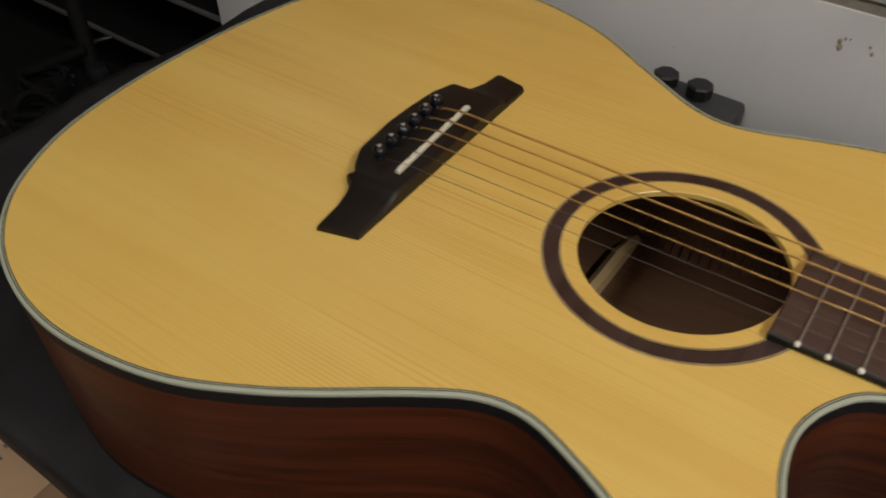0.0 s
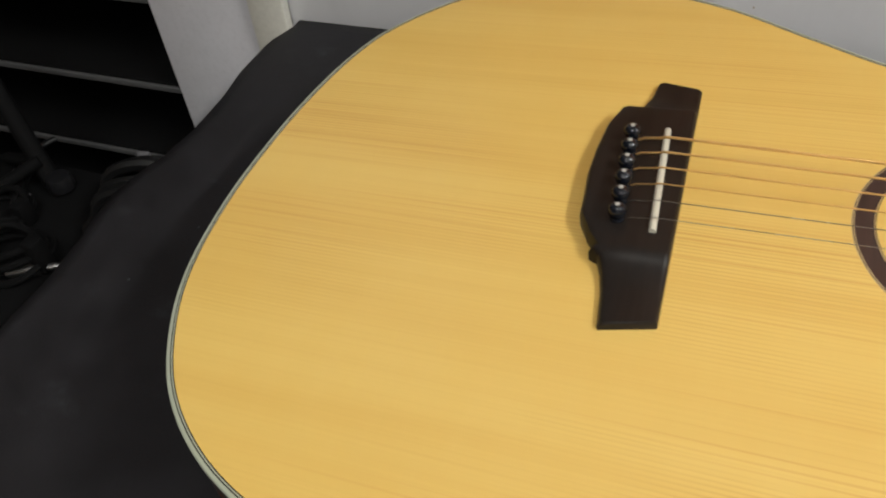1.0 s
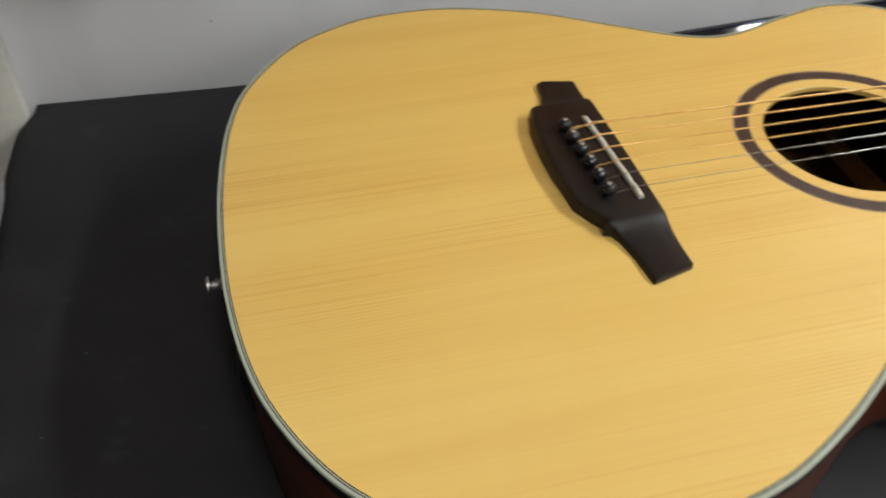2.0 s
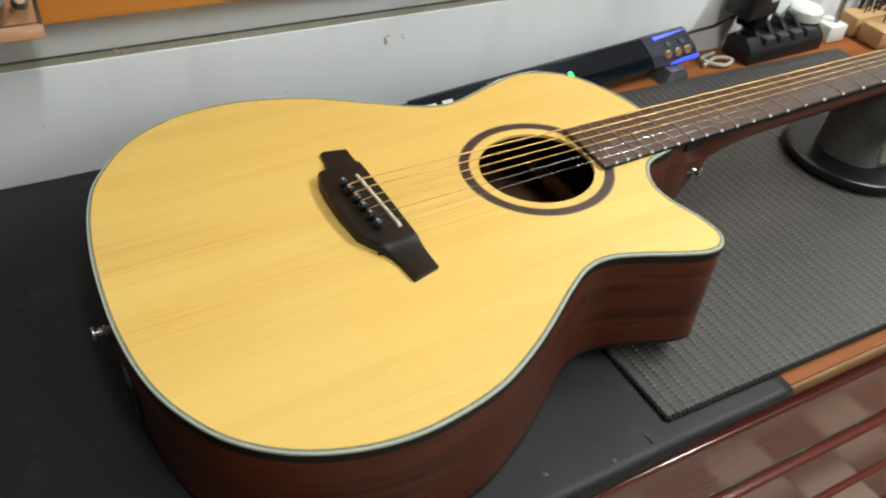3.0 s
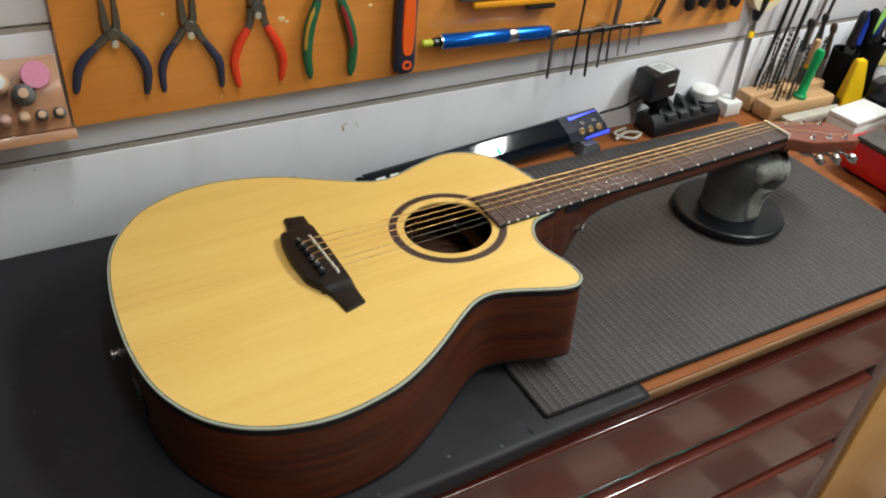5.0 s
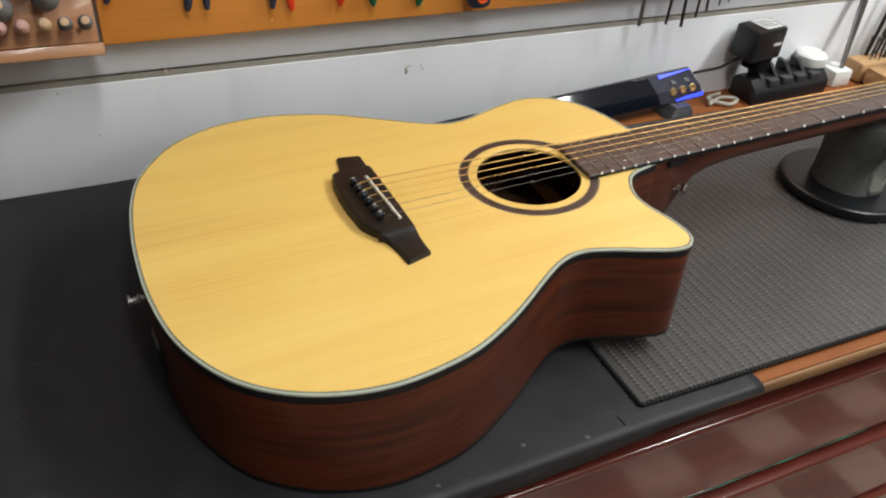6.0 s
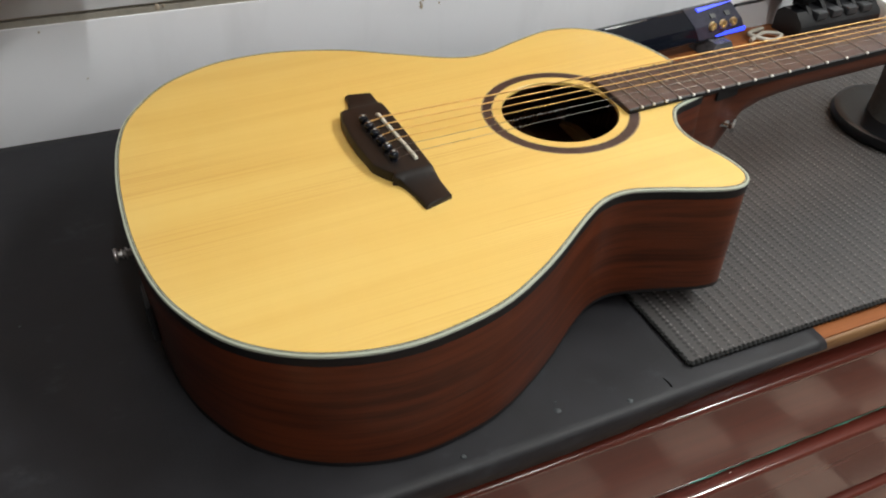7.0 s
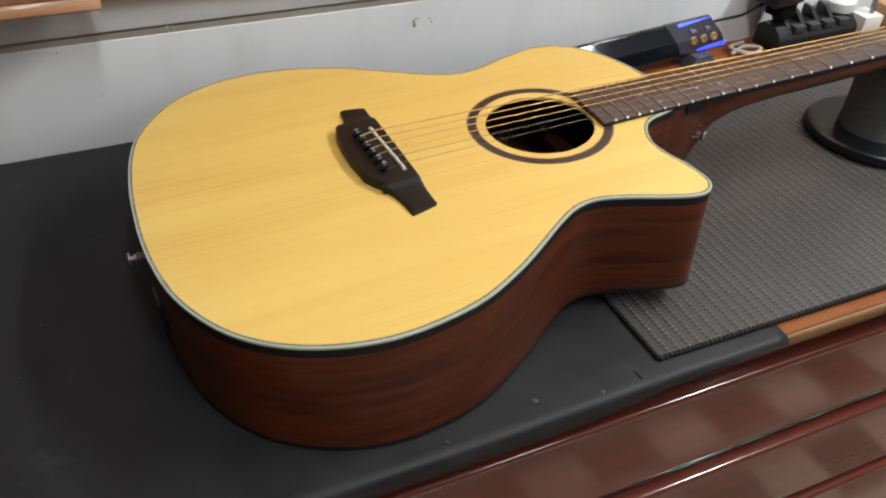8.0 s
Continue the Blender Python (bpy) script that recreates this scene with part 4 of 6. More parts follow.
for s in (1, -1):
    for k in range(3):
        hx, hy = 0.048 + 0.037 * k, s * 0.0225
        bm = bmesh.new()
        lathe(bm, [(0.0052, 0.0008), (0.0052, 0.0022), (0.0036, 0.0030), (0.0030, 0.0034), (0.0028, 0.0045), (0.0022, 0.0055), (0.0029, 0.0068), (0.0026, 0.0080), (0.0006, 0.0085)], 14, HEAD @ Matrix.Translation((hx, hy, 0)))
        tuner = part("tuner", bm, CHROME, head, "chrome tuning machine")
        bm = bmesh.new()
        box(bm, (hx - 0.007, s * 0.0215 - 0.008, -0.0225), (hx + 0.007, s * 0.0215 + 0.008, -0.0153), 0.002, HEAD)
        part("gear_case", bm, CHROME, tuner, "chrome gear case")
        bm = bmesh.new()
        tube(bm, [HEAD @ Vector((hx, s * 0.030, -0.0175)), HEAD @ Vector((hx, s * 0.0405, -0.0175))], 0.0022, 10)
        part("shaft", bm, CHROME, tuner)
        bm = bmesh.new()
        lathe(bm, [(0.002, -0.0045), (0.0075, -0.0042), (0.0095, -0.0025), (0.0100, 0.0), (0.0095, 0.0025), (0.0075, 0.0042), (0.002, 0.0045)], 18, HEAD @ Matrix.Translation((hx, s * 0.0465, -0.0175)) @ Matrix.Rotation(radians(35), 4, "Y") @ Matrix.Scale(0.8, 4, (0, 1, 0)))
        part("button", bm, CHROME, tuner, "oval chrome tuner button")
        posts[(s, k)] = HEAD @ Vector((hx, hy, 0.0056))

# strings: four wound in bronze, two plain
gauge = [0.00068, 0.00054, 0.00043, 0.00033, 0.00022, 0.00017]
for k in range(6):
    u = (PIN_Y[k] - 0.0365) / (-0.0345 - 0.0365)
    sx = -0.0042 + (0.0005 + 0.0042) * u
    ny = 0.0175 - 0.007 * k
    post = posts[(1, k) if k < 3 else (-1, 5 - k)]
    side_y = 0.003 * (-1 if k < 3 else 1)
    bm = bmesh.new()
    tube(bm, [(-0.0190 + 0.0008 * k + 0.003, PIN_Y[k], 0.0092), (-0.0190 + 0.0008 * k + 0.0055, PIN_Y[k], 0.0105), (sx - 0.0025, PIN_Y[k] - 0.0002, 0.0116), (sx, PIN_Y[k], 0.0124), (sx + 0.006, PIN_Y[k] - 0.0001, 0.01235), (NUT_X + 0.001, ny, tn + 0.0036 + gauge[k] * 0.5), (NUT_X + 0.005, ny, tn + 0.0028), (post.x - 0.002, post.y + side_y, post.z)], gauge[k], 8)
    part("string", bm, BRONZE if k < 4 else PLAIN_STRING, guitar, "wound bronze string" if k < 4 else "thin plain steel string")

# strap button on the heel, jack at the tail
def button(at, direction, s=1.0):
    m_ = Matrix.Translation(at) @ Vector(direction).to_track_quat("Z", "Y").to_matrix().to_4x4() @ Matrix.Scale(s, 4)
    b_ = bmesh.new()
    return lathe(b_, [(0.0065, 0.0), (0.0065, 0.001), (0.0040, 0.003), (0.0034, 0.0075), (0.0045, 0.0090), (0.0070, 0.0100), (0.0072, 0.0115), (0.0060, 0.0130), (0.0010, 0.0134)], 18, m_)


part("strap_button", button((0.3075, -0.0150, -0.0425), (0.55, -0.83, 0.0)), CHROME, guitar, "chrome strap button on the heel")
pin_profile = [(0.0032, 0.0), (0.0032, 0.0040), (0.0050, 0.0045), (0.0050, 0.0060), (0.0030, 0.0066), (0.0029, 0.0078), (0.0041, 0.0083), (0.0041, 0.0092), (0.0028, 0.0097), (0.0028, 0.0122), (0.0060, 0.0128), (0.0062, 0.0142), (0.0050, 0.0154), (0.0008, 0.0156)]
bm = bmesh.new()
lathe(bm, pin_profile, 20, Matrix.Translation((-0.2065, -0.0026, -0.0354)) @ Vector((-1, 0, 0)).to_track_quat("Z", "Y").to_matrix().to_4x4() @ Matrix.Scale(0.86, 4))
part("end_jack", bm, plain("dull_jack_metal", (0.34, 0.32, 0.32), 0.38, 1.0, 0.1), guitar, "dull metal jack pin with two flanges at the tail")
bm = bmesh.new()
box(bm, (-0.2080, -0.056, -0.080), (-0.2015, -0.026, -0.045), 0.003)
plate = part("battery_plate", bm, BLACK_PLASTIC, guitar, "black battery hatch at the tail")

# ---------------------------------------------------------------- neck rest
rest = thing("neck_rest", "grey suede guitar neck rest on a round black base", "neck rest", pose(0.6140, 0.0140, 0.0053))
bm = bmesh.new()
lathe(bm, [(0.002, 0.0), (0.0745, 0.0), (0.0780, 0.003), (0.0790, 0.008), (0.0770, 0.0125), (0.074, 0.0138), (0.069, 0.0132), (0.002, 0.0138)], 56)
part("base", bm, plain("black_rubber_base", (0.0055, 0.006, 0.0075), 0.33, vary=0.25, spec=0.35), rest, "round black base disc")
bm = bmesh.new()
rings = []
for z, rx, ry, ox, oy in ((0.0138, 0.042, 0.042, 0.000, 0.0), (0.022, 0.0405, 0.041, 0.000, 0), (0.040, 0.040, 0.0405, 0.001, 0), (0.053, 0.0425, 0.0425, 0.004, 0), (0.064, 0.0460, 0.045, 0.006, -0.001), (0.075, 0.0510, 0.047, 0.009, -0.003), (0.085, 0.0535, 0.0485, 0.011, -0.004), (0.094, 0.0535, 0.048, 0.011, -0.004), (0.101, 0.0505, 0.045, 0.010, -0.003), (0.107, 0.045, 0.039, 0.009, -0.002), (0.112, 0.036, 0.031, 0.007, -0.001), (0.1150, 0.024, 0.021, 0.005, 0)):
    ring = []
    for k in range(48):
        a = 2 * math.pi * k / 48
        lump = 1 + 0.05 * math.sin(3 * a + 1) * (z / 0.11) + 0.03 * noise.noise(Vector((math.cos(a) * 2, math.sin(a) * 2, z * 40)))
        # hollow crease that parts the two cheeks of the cradle
        turn_ = 1.72 - 2.2 * (z - 0.055)
        off = math.atan2(math.sin(a + turn_), math.cos(a + turn_))
        lump -= 0.30 * math.exp(-(off / 0.22) ** 2) * math.exp(-((z - 0.058) / 0.032) ** 2)
        lump += 0.10 * math.exp(-((off - 0.45) / 0.25) ** 2) * math.exp(-((z - 0.060) / 0.04) ** 2)
        x, y = ox + rx * lump * math.cos(a), oy + ry * lump * math.sin(a)
        sag = 0.012 * max(0.0, 1 - ((y + 0.020) / 0.026) ** 2) if z > 0.104 else 0.0
        ring.append(Vector((x, y, z - sag)))
    rings.append(ring)
loft(bm, rings)
part("cradle", bm, SUEDE_SHADED, rest, "soft grey suede cradle in its shaded tone", angle=70)
# lit side put into colour: paler suede wraps the cheek and foot of one side
for lo_, hi_, a0, a1, nm in ((5, 10, -128, 66, "cheek_pad"), (0, 4, -104, 40, "foot_patch")):
    bm = bmesh.new()
    grid = []
    for i in range(lo_, hi_ + 1):
        mid_ = sum(rings[i], Vector()) / 48
        edge_ = 6 if i in (lo_, hi_) else 0
        line = []
        for j in range(17):
            a = (a0 + edge_ + (a1 - a0 - 2 * edge_) * j / 16) / 7.5
            p, q = rings[i][math.floor(a) % 48], rings[i][(math.floor(a) + 1) % 48]
            v = p.lerp(q, a - math.floor(a))
            line.append(bm.verts.new(v + (v - mid_).normalized() * 0.0009 + Vector((0, 0, 0.0004 if i > 8 else 0))))
        grid.append(line)
    for ra, rb in zip(grid, grid[1:]):
        for j in range(16):
            bm.faces.new((ra[j], ra[j + 1], rb[j + 1], rb[j]))
    pad = part(nm, bm, SUEDE_LIT, rest, "grey suede coloured paler as the lit side", angle=70)
    th = pad.modifiers.new("thickness", "SOLIDIFY")
    th.thickness, th.offset = 0.0012, -1

# ---------------------------------------------------------------- tool board and its tools
bm = bmesh.new()
box(bm, (-0.1965, WALL_Y - 0.016, 0.1658), (0.845, WALL_Y - 0.0005, 0.66), 0.0015)
tool_board = tagged(part("tool_board", bm, ORANGE_BOARD), "orange varnished plywood tool board on the wall", "tool board")
BOARD_Y = WALL_Y - 0.0165
TY = BOARD_Y - 0.0085
for x, z, r in ((0.0480, 0.262, 0.0046), (0.0545, 0.258, 0.0030), (-0.086, 0.2830, 0.0022), (0.163, 0.266, 0.003), (-0.03, 0.176, 0.0015)):
    bm = bmesh.new()
    loft(bm, [[Vector((x + r * s_ * math.cos(a) * (1 + 0.3 * math.sin(3 * a)), y_, z + r * s_ * math.sin(a) * 0.7)) for a in [k * math.pi / 5 for k in range(10)]] for s_, y_ in ((1, BOARD_Y + 0.0004), (0.8, BOARD_Y + 0.0001))])
    part("chip", bm, CHIP, tool_board, "pale chip in the varnish")


def pliers(pivot, left, right, grip, label, jaw=0.05, extra=None, slim=0.78):
    """Pliers hung on a nail: two jaws, a pivot, two curved dipped grips. left, right: points down each handle."""
    px, pz = pivot
    ob = thing("pliers", label, "pliers", pose(px, TY, pz), "pliers on the tool board")
    loc = lambda p: Vector((p[0] - px, 0, p[1] - pz))
    for s, side_ in ((-1, left), (1, right)):
        ctrl = [(s * 0.006, 0.0, 0.004)] + [loc(p) for p in side_]
        line = curve_through([tuple(c) for c in ctrl], 22, False)
        bm_ = bmesh.new()
        tube(bm_, [p + Vector((0, 0.0008 * s, 0)) for p in line[:8]], [0.0050 - 0.0001 * i for i in range(8)], 10, 0.6, (0, 1, 0))
        arm = part("handle", bm_, PLIER_STEEL, ob, "dark steel arm")
        bm_ = bmesh.new()
        rr = [(0.0058 + 0.0016 * math.sin(math.pi * min(1, i / 13))) * slim for i in range(17)]
        rr[0], rr[-1], rr[-2] = 0.0054 * slim, 0.0022, 0.0050 * slim
        tube(bm_, [p + Vector((0, 0.0008 * s, 0)) for p in line[5:]], rr, 12, 0.8, (0, 1, 0))
        g_ = part("grip", bm_, grip, arm, "dipped plastic grip")
        if extra:
            bm_ = bmesh.new()
            tube(bm_, [p + Vector((-0.0028, -0.0045, 0)) for p in line[6:16]], [0.001] + [0.003] * 8 + [0.001], 8, 0.5, (0, 1, 0))
            part("inlay", bm_, extra[0] if s < 0 else extra[1], g_, "coloured soft inlay")
        bm_ = bmesh.new()
        loft(bm_, [[Vector((x0 + s * 0.10 * (z0 - 0.004), y0, z0)) for x0, y0 in ((s * 0.0004, -0.004), (s * w, -0.004), (s * w, 0.004), (s * 0.0004, 0.004))] for z0, w in ((0.004, 0.0062), (0.014, 0.0080), (0.028, 0.0066), (jaw, 0.0026))])
        part("jaw", bm_, PLIER_STEEL, ob, "dark steel jaw", angle=30)
    bm_ = bmesh.new()
    lathe(bm_, [(0.0068, -0.004), (0.0068, 0.004), (0.0058, 0.0052), (0.0006, 0.0054)], 20, Matrix.Translation((0, 0, 0.006)) @ Matrix.Rotation(radians(90), 4, "X"))
    part("joint", bm_, PLIER_STEEL, ob)
    bm_ = bmesh.new()
    lathe(bm_, [(0.0040, 0.004), (0.0040, 0.0066), (0.0034, 0.0074), (0.0012, 0.0076), (0.0010, 0.0068), (0.0004, 0.0068)], 16, Matrix.Translation((0, 0, -0.004)) @ Matrix.Rotation(radians(90), 4, "X"))
    part("nail", bm_, PALE_SCREW, ob, "pale hanging screw")
    return ob


on_wall(
    pliers((-0.1415, 0.2655), [(-0.1570, 0.2620), (-0.172, 0.249), (-0.182, 0.235), (-0.1885, 0.2100)], [(-0.128, 0.2610), (-0.117, 0.243), (-0.1115, 0.223), (-0.1155, 0.1965)], NAVY, "small pliers with dark navy grips on the tool board", 0.055, None, 0.72),
    pliers((-0.0615, 0.2650), [(-0.0760, 0.2565), (-0.0885, 0.242), (-0.0960, 0.224), (-0.0965, 0.1970)], [(-0.0505, 0.2575), (-0.0400, 0.240), (-0.0310, 0.222), (-0.0305, 0.1920)], NAVY, "small pliers with slim navy grips on the tool board", 0.055, None, 0.66),
    pliers((0.0155, 0.2790), [(0.0060, 0.2630), (-0.007, 0.243), (-0.0145, 0.220), (-0.0105, 0.1890)], [(0.0255, 0.2625), (0.0375, 0.239), (0.0455, 0.216), (0.0415, 0.1890)], RED_GRIP, "cutting pliers with bright red grips on the tool board", 0.05),
    pliers((0.1040, 0.3080), [(0.0900, 0.2830), (0.0790, 0.251), (0.0755, 0.216), (0.0795, 0.1865)], [(0.1200, 0.2810), (0.1320, 0.245), (0.1365, 0.215), (0.1330, 0.1815)], GREEN_GRIP, "pliers with green grips and red inlay on the tool board", 0.05, (OCHRE, DARKRED), 0.95),
)

# screwdriver with navy and orange handle
sd = thing("screwdriver", "screwdriver with navy and orange rubber handle hung on the board", "screwdriver", pose(0.2065, TY - 0.004, 0.1765) @ Matrix.Diagonal((1.12, 1, 1, 1)))
bm = bmesh.new()
loft(bm, [[Vector((w * math.copysign(abs(math.cos(a)) ** 0.7, math.cos(a)), 0.009 * k_ * math.copysign(abs(math.sin(a)) ** 0.7, math.sin(a)), z)) for a in [2 * math.pi * i / 24 for i in range(24)]] for z, w, k_ in ((0.0, 0.008, 0.6), (0.003, 0.0115, 0.9), (0.012, 0.0132, 1), (0.05, 0.0128, 1), (0.09, 0.0130, 1), (0.12, 0.012, 1), (0.13, 0.007, 0.7))])
hd = part("handle", bm, NAVY, sd, "navy plastic handle")
bm = bmesh.new()
loft(bm, [[Vector((w * math.copysign(abs(math.cos(a)) ** 0.6, math.cos(a)), y_, 0.069 + h * math.copysign(abs(math.sin(a)) ** 0.6, math.sin(a)))) for a in [2 * math.pi * i / 28 for i in range(28)]] for w, h, y_ in ((0.0078, 0.043, -0.004), (0.0078, 0.043, -0.0100), (0.0066, 0.042, -0.0112))])
part("grip_inlay", bm, ORANGE, hd, "orange rubber inlay")
bm = bmesh.new()
loft(bm, [[Vector((r * math.cos(a), y_, 0.0135 + r * math.sin(a))) for a in [2 * math.pi * i / 20 for i in range(20)]] for r, y_ in ((0.0035, -0.0065), (0.0035, -0.0105), (0.0062, -0.0105), (0.0062, -0.004))], False, False)
part("hanging_ring", bm, ORANGE, hd, "orange ring round the hanging hole")
bm = bmesh.new()
tube(bm, [(0, 0, 0.12), (0, 0, 0.24)], 0.0032, 12)
part("shaft", bm, STEEL, sd, "steel shaft")
on_wall(tool_board, sd)

# blue tool with lime tip
pen = thing("rotary_handpiece", "blue anodised handpiece with a lime tip clipped to the board", "hand tool", Matrix.Translation((0.259, TY - 0.004, 0.2112)) @ Matrix.Rotation(radians(2.4), 4, "Y"))
X90 = Matrix.Rotation(radians(90), 4, "Y")
bm = bmesh.new(); lathe(bm, [(0.0085, 0.0), (0.0098, 0.002), (0.0098, 0.105), (0.0094, 0.106)], 28, X90)
body_ = part("barrel", bm, BLUE_METAL, pen, "shiny blue barrel")
bm = bmesh.new(); lathe(bm, [(0.0100, 0.106), (0.0102, 0.107), (0.0102, 0.119), (0.0100, 0.120)], 28, X90)
part("ring", bm, CHROME, body_, "silver ring")
bm = bmesh.new(); lathe(bm, [(0.0092, 0.120), (0.0092, 0.170), (0.0080, 0.177), (0.001, 0.178)], 28, X90)
part("cap", bm, BLUE_METAL, body_, "shiny blue cap")
bm = bmesh.new(); lathe(bm, [(0.0096, -0.002), (0.0096, 0.001)], 28, X90)
part("collar", bm, CHROME, body_, "silver collar")
bm = bmesh.new(); lathe(bm, [(0.0045, -0.012), (0.0062, -0.010), (0.0062, -0.004), (0.0045, -0.002)], 20, X90)
part("chuck", bm, DARK_STEEL, body_)
bm = bmesh.new(); lathe(bm, [(0.0030, -0.028), (0.0048, -0.026), (0.0050, -0.014), (0.0042, -0.012)], 20, X90)
part("tip", bm, LIME, body_, "lime green tip")
bm = bmesh.new(); box(bm, (0.128, 0.002, -0.0135), (0.175, 0.0125, -0.0090), 0.0015)
part("clip", bm, BLACK_PLASTIC, pen, "black clip")
on_wall(pen)

# rail with hanging hex keys
rail = thing("hex_key_rail", "dark metal rail with hooks screwed to the board", "tool rail", pose(0.4340, TY - 0.006, 0.1975))
bm = bmesh.new(); tube(bm, [(0, 0, 0), (0.213, 0, -0.0035)], 0.0042, 10)
part("bar", bm, DARK_STEEL, rail)
for x in (0.015, 0.105, 0.2):
    bm = bmesh.new(); box(bm, (x - 0.006, 0.0, -0.008), (x + 0.006, 0.0125, 0.003), 0.001)
    part("bracket", bm, STEEL, rail, "steel bracket")
on_wall(rail)
for x, z0, ln, dx, r, m_, lb in ((0.4400, 0.199, 0.064, 0.001, 0.0026, STEEL, "grey steel hex key hung on the rail"), (0.4860, 0.249, 0.116, -0.001, 0.0019, DARK_STEEL, "long black hex key hung on the rail"), (0.5070, 0.196, 0.069, 0.005, 0.0021, DARK_STEEL, "black hex key hung on the rail"), (0.5320, 0.195, 0.057, 0.001, 0.0017, DARK_STEEL, "slim black hex key hung on the rail"), (0.5450, 0.195, 0.050, 0.004, 0.0016, DARK_STEEL, "slim black hex key hung on the rail"), (0.5660, 0.195, 0.043, 0.003, 0.0013, STEEL, "thin grey hex key hung on the rail"), (0.5840, 0.195, 0.041, 0.001, 0.0012, STEEL, "thin grey hex key hung on the rail"), (0.6060, 0.194, 0.031, 0.002, 0.0010, STEEL, "short thin hex key hung on the rail")):
    hk = thing("hex_key", lb, "hex key", pose(x, TY - 0.0115, z0), "hex keys on the rail")
    bm = bmesh.new()
    tube(bm, curve_through([(0.026, 0, 0.004), (0.010, 0, 0.004), (0.002, 0, 0.002), (0, 0, -0.006), (dx * 0.5, 0, -ln * 0.5), (dx, 0, -ln)], 20, False), r, 6)
    part("rod", bm, m_, hk)
    on_wall(hk)
for x, z0, ln, m_, lb in ((0.552, 0.205, 0.10, STEEL, "steel rod driver standing on the rail"), (0.628, 0.196, 0.09, DARK_STEEL, "dark lever wrench slanting above the rail")):
    hk = thing("rod_tool", lb, "hand tool", pose(x + 0.008, TY - 0.001, z0))
    bm = bmesh.new()
    tube(bm, [(0, 0, -0.006), (0.002 if ln == 0.10 else 0.020, 0, ln * 0.5), (0.004 if ln == 0.10 else 0.034, 0, ln)], 0.0038, 10)
    part("rod", bm, m_, hk)
    bm = bmesh.new()
    box(bm, (-0.010 if ln == 0.10 else 0.024, -0.004, ln - 0.012), (0.018 if ln == 0.10 else 0.046, 0.004, ln + 0.004), 0.002)
    part("cross_bar", bm, m_, hk)
    on_wall(hk)

# folding multi-tool above the blue handpiece
mt = thing("multi_tool", "silver folding tool with a yellow orange scale hung on the board", "hand tool", Matrix.Translation((0.354, TY - 0.002, 0.2590)) @ Matrix.Rotation(radians(2), 4, "Y"))
bm = bmesh.new(); box(bm, (-0.072, -0.006, 0.0), (0.078, 0.006, 0.016), 0.003)
part("body", bm, STEEL, mt, "silver body")
bm = bmesh.new(); box(bm, (-0.050, -0.0075, -0.010), (0.086, 0.004, -0.001), 0.003)
part("scale", bm, plain("amber_plastic", (0.72, 0.30, 0.01), 0.35), mt, "amber plastic scale")
bm = bmesh.new(); box(bm, (0.040, -0.005, -0.018), (0.086, 0.004, -0.011), 0.002)
part("blade", bm, DARK_STEEL, mt, "dark steel blade")
on_wall(mt)

# black clamps, a tape roll and a hanging file at the board's end
for x, z in ((0.722, 0.222), (0.793, 0.216)):
    cl = thing("spring_clamp", "black plastic spring clamp hung on the board", "clamp", pose(x, TY - 0.002, z), "spring clamps")
    for s in (-1, 1):
        bm = bmesh.new()
        tube(bm, curve_through([(s * 0.012, 0, -0.016), (s * 0.017, 0, 0.0), (s * 0.008, 0, 0.02), (s * 0.014, 0, 0.05)], 12, False), [0.008, 0.010, 0.010, 0.0095, 0.009, 0.0085, 0.008, 0.008, 0.0075, 0.007, 0.0065, 0.005], 10, 0.7, (0, 1, 0))
        part("arm", bm, BLACK_PLASTIC, cl)
    bm = bmesh.new(); lathe(bm, [(0.008, -0.009), (0.009, -0.006), (0.009, 0.006), (0.008, 0.009)], 16, Matrix.Translation((0, 0, 0.018)) @ Matrix.Rotation(radians(90), 4, "X"))
    part("spring_hub", bm, BLACK_MATT, cl)
    on_wall(cl)
tp = thing("tape_roll", "cream masking tape roll with yellow core hung on the wall", "tape roll", pose(0.898, WALL_Y - 0.022, 0.219) @ Matrix.Rotation(radians(90), 4, "X") @ Matrix.Translation((0, 0, -0.012)))
bm = bmesh.new()
loft(bm, [[Vector((r * math.cos(a), r * math.sin(a), z)) for a in [2 * math.pi * i / 36 for i in range(36)]] for r, z in ((0.026, -0.011), (0.041, -0.011), (0.042, -0.010), (0.042, 0.010), (0.041, 0.011), (0.026, 0.011), (0.026, -0.011))], False, False)
part("tape", bm, plain("masking_tape", (0.62, 0.55, 0.38), 0.6), tp, "cream tape")
bm = bmesh.new()
loft(bm, [[Vector((r * math.cos(a), r * math.sin(a), z)) for a in [2 * math.pi * i / 36 for i in range(36)]] for r, z in ((0.0225, -0.0112), (0.0258, -0.0112), (0.0258, 0.0112), (0.0225, 0.0112), (0.0225, -0.0112))], False, False)
part("core", bm, YELLOW, tp, "yellow card core")
on_wall(tp)
fl = thing("hand_file", "tapered steel file with black handle leaning on the wall", "file", pose(0.8745, WALL_Y - 0.035, 0.022))
bm = bmesh.new()
loft(bm, [[Vector((cx + x * w, y * 0.0025 + cy, z)) for x, y in ((-1, -1), (1, -1), (1, 1), (-1, 1))] for z, w, cx, cy in ((0.0, 0.002, -0.006, 0.0), (0.03, 0.0035, -0.004, 0.004), (0.08, 0.0055, 0.002, 0.012), (0.125, 0.0062, 0.010, 0.020), (0.145, 0.0035, 0.013, 0.022))])
part("blade", bm, STEEL, fl, "dull steel blade", angle=30)
bm = bmesh.new()
